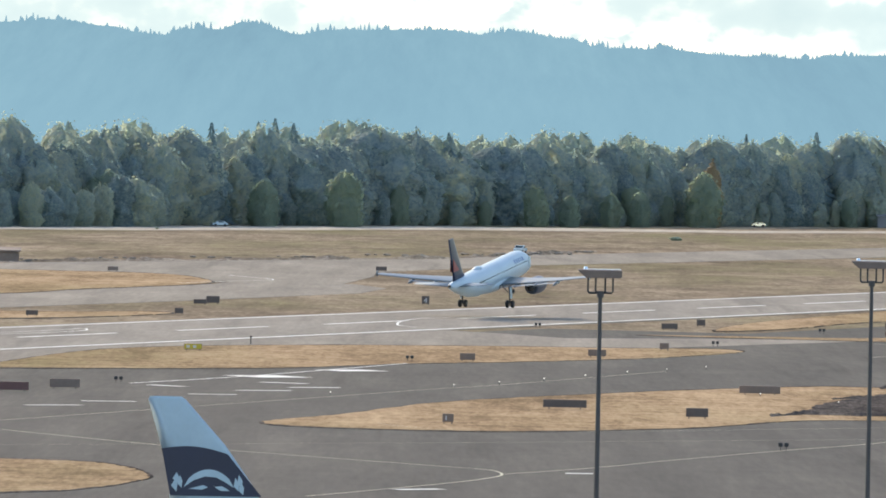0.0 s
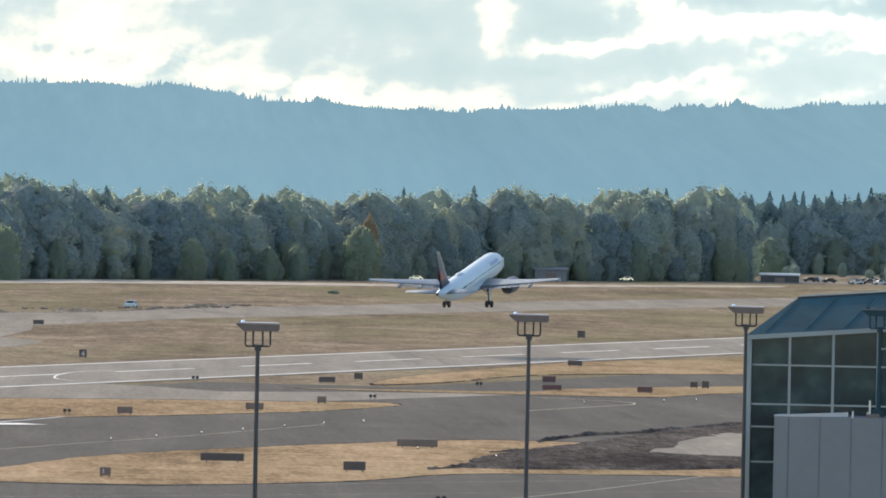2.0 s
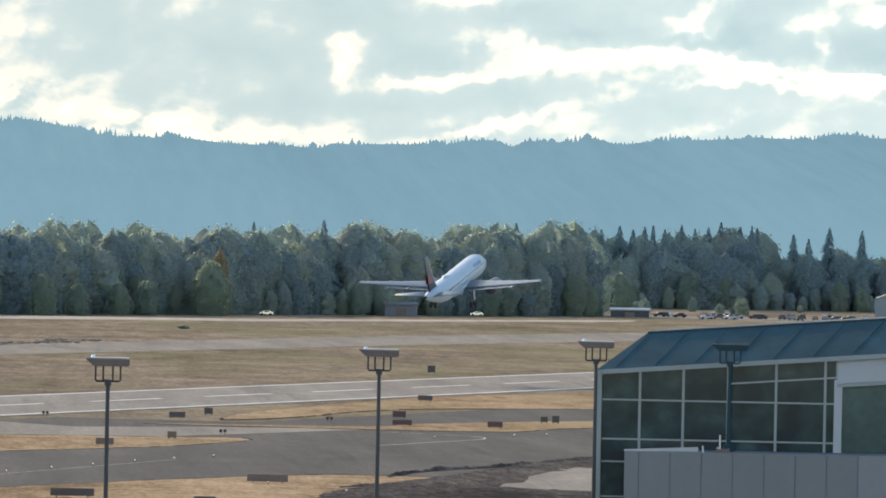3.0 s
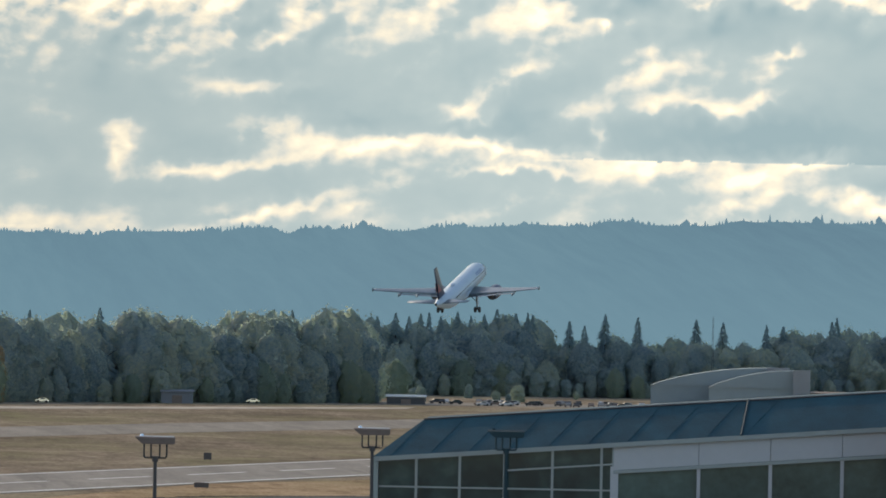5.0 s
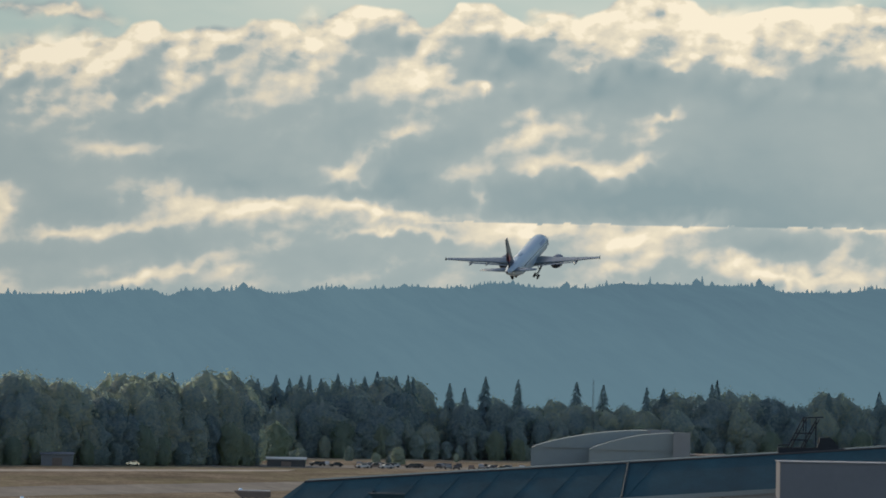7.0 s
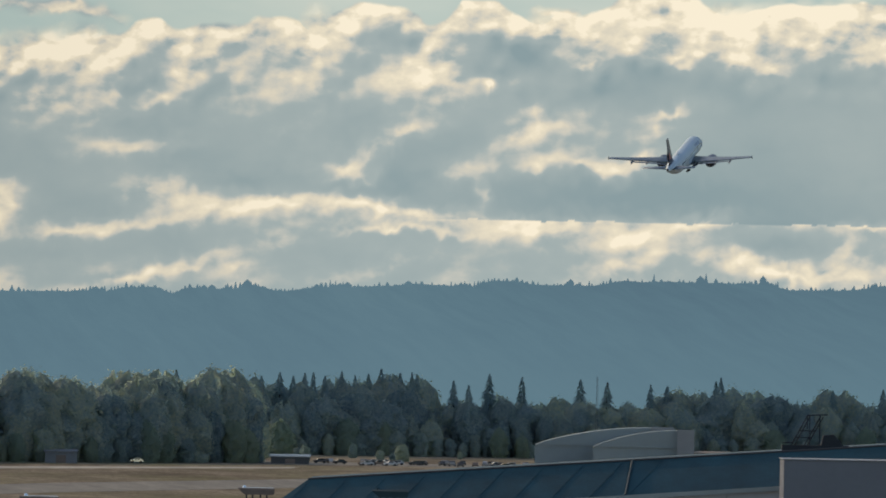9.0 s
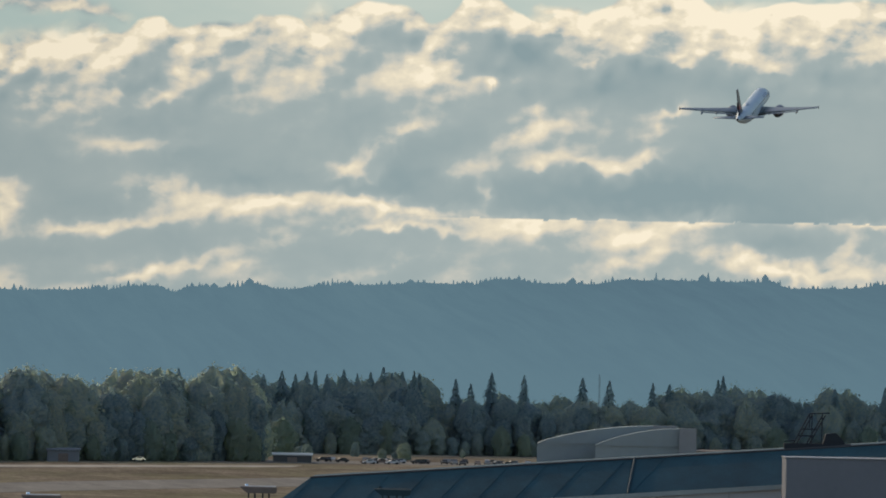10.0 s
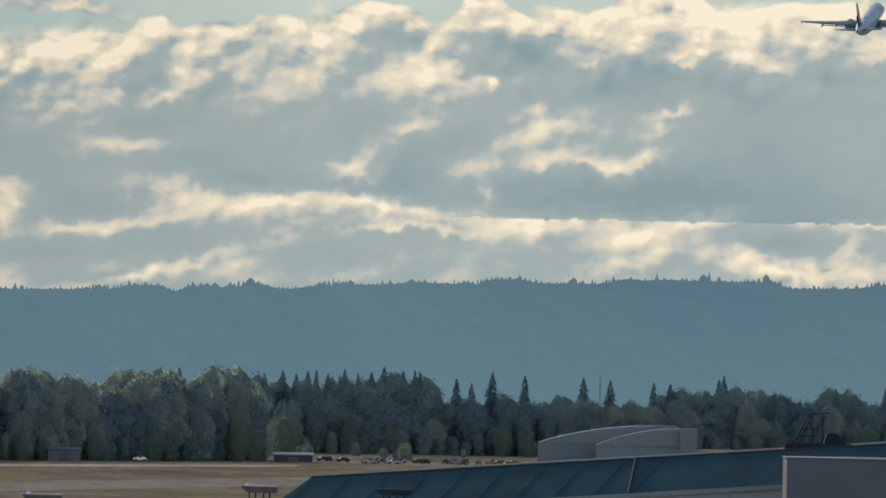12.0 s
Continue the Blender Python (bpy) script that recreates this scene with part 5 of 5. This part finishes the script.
def guard_light(x, y):
    t = thing("guard_light", "pair of dark runway guard lamps on stakes", "light", "guard lights", m=pose(x, y, 0.1))
    for s in (-0.28, 0.28):
        part("stake", rod(bmesh.new(), (s, 0, 0), (s, 0, 0.35), 0.04, 0.04, 6), "steel", t)
        part("lamp", made(s - 0.2, s + 0.2, -0.15, 0.15, 0.35, 0.72, bevel=0.04), "dark", t)


for x, y in ((-3.9, 1190), (-36.1, 1072), (37.2, 1300), (55.3, 1392), (32.1, 893), (99, 1405), (14, 1395)):
    guard_light(x, y)


def marker_post(x, y):
    t = thing("marker_post", "slim dark marker post beside the runway", "post", m=pose(x, y, 0.07))
    part("post", rod(bmesh.new(), (0, 0, 0), (0, 0, 0.8), 0.08, 0.08, 8), "dark", t)
    part("head", made(-0.14, 0.14, -0.1, 0.1, 0.8, 1.05, bevel=0.03), "dark", t)


marker_post(-25.2, 1265)


# ---- white van on the far track ----
def van():
    t = thing("pickup_truck", "small white pickup truck driving along the far dirt bank", "truck", m=pose(14.8, 2120, 0.05, 0, 0, -20))
    body = [(-2.2, 0.4), (-2.2, 0.95), (-1.3, 1.05), (-0.7, 1.62), (0.7, 1.66), (0.9, 1.05), (2.3, 1.0), (2.35, 0.4)]
    part("body", loft(bmesh.new(), [[(u, -0.95, z) for u, z in body], [(u, 0.95, z) for u, z in body]]), "white", t)
    part("windscreen", loft(bmesh.new(), [[(-1.3, -0.8, 1.08), (-0.76, -0.8, 1.6), (-0.72, -0.8, 1.56), (-1.2, -0.8, 1.06)], [(-1.3, 0.8, 1.08), (-0.76, 0.8, 1.6), (-0.72, 0.8, 1.56), (-1.2, 0.8, 1.06)]]), "glass", t)
    part("side_window", made(-0.6, 0.6, -0.965, -0.95, 1.1, 1.5), "glass", t)
    for u in (-1.4, 1.4):
        for v in (-0.85, 0.85):
            part("wheel", rod(bmesh.new(), (u, v - 0.12, 0.38), (u, v + 0.12, 0.38), 0.38, 0.38, 14), "rubber", t)
    return t


VAN = van()


# ---- concourse ----
CON = Matrix.Rotation(radians(-5.3), 4, "Z")
FRONT = 657.3


def con_x(az):
    return FRONT * math.tan(radians(az - 5.3))


def con_z(el):
    return 30.7 + FRONT * math.tan(radians(el))


def eave(x):
    x0 = con_x(3.9)
    return con_z(-0.915) + (x - x0) * (con_z(-0.675) - con_z(-0.915)) / (con_x(7.02) - x0)


def concourse():
    c = thing("concourse", "airport concourse with teal metal roof and dark glazing", "building", m=CON)
    x0, x1 = con_x(3.885), con_x(9.2)
    y = FRONT
    part("wall", loft(bmesh.new(), [[(x0 + 0.1, y + 0.5, 0.05), (x1, y + 0.5, 0.05), (x1, y + 0.5, eave(x1)), (x0 + 0.1, y + 0.5, eave(x0))],
                                    [(x0 + 0.1, y + 24, 0.05), (x1, y + 24, 0.05), (x1, y + 24, eave(x1)), (x0 + 0.1, y + 24, eave(x0))]]), "panel", c)
    # teal roof: a face that leans back from the eave, cut on the slant at its end
    xa = con_x(4.165)
    rise = lambda x: eave(x) + 2.35
    roof = part("roof", loft(bmesh.new(), [[(x0 - 0.25, y - 0.35, eave(x0) - 0.02), (x1, y - 0.35, eave(x1) - 0.02), (x1, y + 3.4, rise(x1)), (xa, y + 3.4, rise(xa))],
                                           [(x0 - 0.25, y + 24, eave(x0) - 0.02), (x1, y + 24, eave(x1) - 0.02), (x1, y + 22, rise(x1)), (xa, y + 22, rise(xa))]]), "roof", c, "dark teal metal roof")
    xs = con_x(6.115)
    x = x0 + 1.0
    while x < xs:
        if x + 2.9 > xa:
            part("roof_seam", rod(bmesh.new(), (x, y - 0.37, eave(x)), (x + 2.4, y + 3.38, rise(x + 2.4) + 0.01), 0.014, 0.014, 4), "roof", roof)
        x += 2.7
    part("roof_batten", rod(bmesh.new(), (xs - 0.5, y - 0.4, eave(xs)), (xs, y + 3.4, rise(xs) + 0.05), 0.1, 0.1, 6), "dark_teal", roof, "raised dark batten across the roof")
    part("ridge_cap", rod(bmesh.new(), (xa, y + 3.4, rise(xa)), (x1, y + 3.4, rise(x1)), 0.09, 0.09, 6), "dark", roof)
    part("gutter", loft(bmesh.new(), [[(x, y - 0.48, eave(x) - 0.28), (x, y - 0.05, eave(x) - 0.28), (x, y - 0.05, eave(x) + 0.03), (x, y - 0.48, eave(x) + 0.03)] for x in (x0 - 0.3, x1)]), "mullion", c)
    # left glazed end: five bays of tall panes
    part("corner_post", made(x0 - 0.25, x0 + 0.2, y - 0.3, y + 0.5, 0.05, eave(x0) - 0.25), "mullion", c, "grey corner post")
    xf = con_x(5.309)
    rows = [con_z(-1.09), con_z(-1.325), con_z(-1.46), con_z(-1.67), 8.0]
    stops = [x0 + 0.2] + [con_x(q) for q in (4.13, 4.39, 4.657, 4.944, 5.2375)] + [xf]
    for a, b in zip(stops, stops[1:]):
        part("mullion", made(b - 0.09, b + 0.09, y - 0.12, y + 0.1, 0.05, eave(b) - 0.25), "mullion", c)
        levels = [None] + rows
        for hi, lo in zip(levels, levels[1:]):
            za, zb = (eave(a) - 0.25, eave(b) - 0.25) if hi is None else (hi, hi)
            w = loft(bmesh.new(), [[(a + 0.05, yy, lo + 0.04), (b - 0.05, yy, lo + 0.04), (b - 0.05, yy, zb - 0.02), (a + 0.05, yy, za - 0.02)] for yy in (y, y + 0.05)])
            part("pane", w, "glass", c, "dark tinted window pane with painted greenish reflections")
            part("transom", made(a, b, y - 0.1, y + 0.08, lo - 0.06, lo + 0.06), "mullion", c)
        if a > con_x(4.6):
            w = loft(bmesh.new(), [[(x, y - 0.1, eave(x) - 1.5), (x, y + 0.08, eave(x) - 1.5), (x, y + 0.08, eave(x) - 1.38), (x, y - 0.1, eave(x) - 1.38)] for x in (a, b)])
            part("transom", w, "mullion", c)
    # fascia panels and wide windows further along
    step = 4.92
    x = xf
    while x < x1 - 1:
        b = con_x(5.819) if x == xf else min(x + step, x1)
        part("fascia_panel", loft(bmesh.new(), [[(q, y - 0.18, eave(q) - 1.85), (q, y + 0.3, eave(q) - 1.85), (q, y + 0.3, eave(q) - 0.28), (q, y - 0.18, eave(q) - 0.28)] for q in (x + 0.02, b - 0.02)]), "fascia", c, "pale wall panel under the eave")
        part("window_head", loft(bmesh.new(), [[(q, y - 0.25, eave(q) - 2.1), (q, y + 0.3, eave(q) - 2.1), (q, y + 0.3, eave(q) - 1.87), (q, y - 0.25, eave(q) - 1.87)] for q in (x, b)]), "mullion", c)
        part("pane", loft(bmesh.new(), [[(q, y + 0.05, 11), (q, y + 0.12, 11), (q, y + 0.12, eave(q) - 2.12), (q, y + 0.05, eave(q) - 2.12)] for q in (x + 0.05, b - 0.05)]), "wide_glass", c, "wide green-tinted window pane")
        part("mullion", made(b - 0.12, b + 0.12, y - 0.15, y + 0.2, 8, eave(b) - 2.1), "fascia", c)
        x = b
    part("end_mullion", made(xf - 0.2, xf + 0.35, y - 0.2, y + 0.3, 8, eave(xf) - 1.6), "fascia", c)


concourse()


def link_block():
    """Grey panelled block in front of the glazing."""
    c = thing("link_block", "grey panelled flat-roofed block before the concourse glazing", "building", m=CON)
    x0, x1, top, y = con_x(4.06), con_x(9.0), 14.9, FRONT - 9
    part("core", made(x0 + 0.05, x1, y + 0.06, y + 8.8, 0.05, top - 0.05), "plant", c)
    x = x0
    k = 0
    while x < x1:
        b = x + (1.0 if k == 0 else 2.12)
        part("wall_panel", made(x + 0.025, b - 0.025, y, y + 0.055, 0.06, top), "pale_panel" if x > con_x(5.27) * y / FRONT else "panel", c)
        x, k = b, k + 1
    part("parapet", loft(bmesh.new(), [[(x0, y + 0.1, top), (x0, y + 0.35, top), (x0, y + 0.35, top + 0.1), (x0, y + 0.1, top + 0.1)], [(x0 + 5.0, y + 0.1, top + 0.05), (x0 + 5.0, y + 0.35, top + 0.05), (x0 + 5.0, y + 0.35, top + 0.35), (x0 + 5.0, y + 0.1, top + 0.35)]]), "fascia", c, "pale sloping parapet edge")
    for dx, h in ((5.3, 0.4), (6.45, 1.15), (6.3, 0.35)):
        part("vent_pipe", rod(bmesh.new(), (x0 + dx, y + 2, top - 0.05), (x0 + dx, y + 2, top + h), 0.07, 0.07, 8), "lamp_top", c)
    part("roof_curb", made(x0 + 6.2, x0 + 7.1, y + 1.6, y + 2.6, top - 0.05, top + 0.22), "signframe", c)


link_block()


def plant_room():
    c = thing("plant_room", "plain grey box-shaped plant room above the concourse roof", "building", m=CON)
    y = FRONT - 14
    k = y / FRONT
    x0, x1 = con_x(7.015) * k, con_x(9.0) * k
    z = 30.7 + y * math.tan(radians(-0.515))
    part("body", made(x0, x1, y, y + 9, 0.05, z, bevel=0.05), "plant", c)
    part("coping", made(x0 - 0.08, x1, y - 0.08, y + 9, z, z + 0.06), "pale_panel", c)
    for i in range(4):
        for j in range(3):
            if (i + j) % 2 == 0:
                part("checker", made(x0 - 0.3 + i * 0.3, x0 + i * 0.3, y - 0.1, y - 0.02, 19.6 + j * 0.32, 19.92 + j * 0.32), "fascia" if i % 2 else "navy", c, "square of a checkered marker")


plant_room()


def roof_ladder():
    """Open steel frame standing on the concourse roof."""
    t = thing("roof_frame", "open dark steel frame and ladder on the concourse roof", "frame", m=CON)
    y = FRONT + 8
    k = y / FRONT

    def at(az, el):
        return (con_x(az) * k, y, 30.7 + y * math.tan(radians(el)))
    for a, b in (((7.055, -0.43), (7.15, -0.247)), ((7.075, -0.43), (7.165, -0.255)), ((7.134, -0.43), (7.23, -0.25)), ((7.15, -0.43), (7.245, -0.255)), ((7.15, -0.247), (7.27, -0.242)), ((7.15, -0.247), (7.15, -0.33)), ((7.165, -0.25), (7.165, -0.43)), ((7.225, -0.25), (7.225, -0.43)),
                 ((7.1, -0.34), (7.2, -0.34)), ((7.08, -0.38), (7.18, -0.38)), ((7.0, -0.415), (7.06, -0.41))):
        part("bar", rod(bmesh.new(), at(*a), at(*b), 0.045, 0.045, 6), "tar", t)
    part("roof_hatch", loft(bmesh.new(), [[(at(a, e)[0], y + d, at(a, e)[2]) for a, e in ((7.23, -0.44), (7.25, -0.365), (7.31, -0.36), (7.36, -0.41), (7.37, -0.44))] for d in (0, 1.5)]), "tar", t)
    part("footing", made(at(7.0, 0)[0], at(7.4, 0)[0], y - 0.5, y + 0.8, 23.0, at(7, -0.425)[2]), "tar", t)


roof_ladder()


# ---- sheds by the far wood ----
def arched_shed(az0, az1, dist, low, high, label):
    m = Matrix.Rotation(radians(-(az0 + az1) / 2), 4, "Z")
    t = thing("arched_shed", label, "shed", "arched sheds", m=m)
    half = dist * math.tan(radians((az1 - az0) / 2))
    prof = [(-half, 0.0), (-half, low)] + [(-half + 2 * half * 0.84 * s, low + (high - low) * math.sin(s * 1.5708) ** 0.8) for s in [i / 12 for i in range(1, 13)]] + [(half, high), (half, 0.0)]
    part("wall", loft(bmesh.new(), [[(x, dist, min(z, low)) for x, z in ((-half, 0), (-half, low), (half, low), (half, 0))], [(x, dist + 40, z) for x, z in ((-half, 0), (-half, low), (half, low), (half, 0))]]), "tank", t)
    top = prof[1:-1]
    part("roof", loft(bmesh.new(), [[(x, dist - 0.5, z) for x, z in top] + [(half, dist - 0.5, low)], [(x, dist + 40, z) for x, z in top] + [(half, dist + 40, low)]]), "tank", t, "pale curved roof")
    part("gable", made(half * 0.68, half + 0.3, dist - 3, dist + 1, 0, high + 0.3), "pale_panel", t, "lit end wall")
    return t


arched_shed(5.523, 6.35, 2990, 7.0, 12.9, "pale arched storage shed beside the wood")
arched_shed(5.872, 6.47, 2960, 6.9, 12.4, "pale arched storage shed with a lit end wall")


def flat_shed(az, dist, wide, high, material, label, top="glow"):
    m = Matrix.Translation((dist * math.sin(radians(az)), dist * math.cos(radians(az)), 0)) @ Matrix.Rotation(radians(-az), 4, "Z")
    t = thing("low_shed", label, "shed", m=m)
    part("wall", made(-wide / 2, wide / 2, 0, 8, 0, high), material, t)
    part("roof", loft(bmesh.new(), [[(x, y, high + (0.1 if y < 4 else 0.6)) for x, y in ((-wide / 2 - 0.4, -0.5), (wide / 2 + 0.4, -0.5), (wide / 2 + 0.4, 8.4), (-wide / 2 - 0.4, 8.4))], [(x, y, high + (0.35 if y < 4 else 0.85)) for x, y in ((-wide / 2 - 0.4, -0.5), (wide / 2 + 0.4, -0.5), (wide / 2 + 0.4, 8.4), (-wide / 2 - 0.4, 8.4))]]), top, t)
    part("door", made(-1.5, 1.5, -0.06, 0, 0, high * 0.75), "signframe", t)


flat_shed(-2.6, 1907, 4.2, 1.9, "signframe", "low brown equipment shelter on the far grass", "signframe")
flat_shed(4.06, 2945, 11.8, 2.1, "steel", "low dark shed with a bright roof by the wood", "fascia")
flat_shed(2.69, 2852, 9.5, 3.2, "plant", "low dark grey hut in front of the wood", "plant")
flat_shed(6.55, 3000, 14, 5.0, "signframe", "low brown shed beside the arched sheds", "signframe")
sheet("pavement_yard", [(200, 2925), (420, 2925), (420, 3010), (200, 3010)], 0.06, "pale", "pale vehicle yard by the far sheds", "pavement")


def small_car(x, y, turn, material):
    t = thing("parked_car", "small far parked car catching the sun", "car", "cars in the yard", m=pose(x, y, 0.06, 0, 0, turn))
    body = [(-2.1, 0.35), (-2.1, 0.85), (-1.1, 0.95), (-0.6, 1.42), (1.0, 1.42), (1.6, 0.95), (2.1, 0.85), (2.1, 0.35)]
    part("body", loft(bmesh.new(), [[(u, -0.85, z) for u, z in body], [(u, 0.85, z) for u, z in body]]), material, t)
    part("window", made(-0.55, 0.9, -0.87, 0.87, 1.0, 1.34), "glass", t)
    for u in (-1.3, 1.3):
        for v in (-0.85, 0.85):
            part("wheel", rod(bmesh.new(), (u, v - 0.1, 0.33), (u, v + 0.1, 0.33), 0.33, 0.33, 12), "rubber", t)


for a, d in ((-1.34, 2558), (1.88, 2798), (3.14, 2890)):
    small_car(d * math.sin(radians(a)), d * math.cos(radians(a)), 12, "glow" if a > 0 else "white")


def radio_mast():
    t = thing("radio_mast", "thin pale lattice radio mast behind the trees", "mast", m=pose(3290 * math.sin(radians(5.89)), 3290 * math.cos(radians(5.89)), 0))
    for s in (-0.4, 0.4):
        part("leg", rod(bmesh.new(), (s, 0, 0), (s * 0.4, 0, 28.5), 0.06, 0.05, 5), "steel", t)
    for k in range(14):
        part("brace", rod(bmesh.new(), (-0.38 + k * 0.015, 0, k * 2), (0.38 - k * 0.015, 0, k * 2 + 2), 0.03, 0.03, 4), "steel", t)


radio_mast()

rng = random.Random(3)
for k in range(46):
    a = rng.uniform(4.22, 5.5)
    d = rng.uniform(2935, 3000)
    small_car(d * math.sin(radians(a)), d * math.cos(radians(a)), rng.choice((0, 8, 90, 84)), rng.choice(("fascia", "panel", "signframe", "dark", "steel", "panel")))


# ---- movement ----
JET = [
    (0, 6.94, 1461.27, 6.26, 7.8, -0.5, 18.4), (0.5, 21.01, 1505.64, 7.43, 8.7, -0.7, 18.48), (1, 35.04, 1549.85, 8.93, 9.5, -0.9, 18.56),
    (1.5, 49.0, 1593.86, 10.77, 10.3, -1.17, 18.64), (2, 62.9, 1637.68, 12.97, 11.0, -1.43, 18.72), (2.5, 76.73, 1681.28, 15.53, 11.8, -1.7, 18.8),
    (3, 90.49, 1724.65, 18.48, 12.2, -1.66, 18.76), (4, 117.76, 1810.64, 25.49, 12.9, -1.58, 18.68), (5, 144.69, 1895.53, 34.0, 13.6, -1.5, 18.6),
    (6, 171.23, 1979.2, 43.94, 13.8, -1.43, 18.25), (7, 197.35, 2061.53, 55.16, 14.0, -1.35, 17.9), (8, 223.01, 2142.42, 67.49, 14.0, -1.27, 17.55),
    (9, 248.17, 2221.73, 80.65, 14.0, -1.2, 17.2), (10, 272.79, 2299.36, 94.32, 14.0, -1.2, 16.93), (11, 296.84, 2375.18, 108.1, 14.0, -1.2, 16.67),
    (12, 320.29, 2449.07, 121.51, 14.0, -1.2, 16.4)]


def motions():
    walk(jet, [(t, pose(x, y, z, pitch, bank, -head)) for t, x, y, z, pitch, bank, head in JET])
    for side, g in GEAR.items():
        rows = []
        for t, fold in ((0, 0), (6.2, 0), (7.0, 28), (8.0, 46), (9.0, 64), (9.8, 82), (12.0, 88)):
            rows.append((t, pose(side * 3.8, -1.3, -1.2, 0, side * fold, 0)))
        walk(g, rows)
    walk(VAN, [(t, pose(15.2 + (x - 15.2), y - 3, 0.42, 0, 0, 74)) for t, x, y in ((0.0, 17.2, 2143), (0.5, 14.8, 2133), (1.5, 9.8, 2110), (2.5, 3.4, 2085), (4.0, -6.0, 2050), (6.0, -22.0, 2012), (9.0, -44.0, 1978), (12.0, -66.0, 1945))])
    walk(NOSE, [(t, pose(0, 11.4, -1.75, fold, 0, 0)) for t, fold in ((0, 0), (6.4, 0), (7.4, 45), (8.4, 80), (12.0, 84))])


motions()
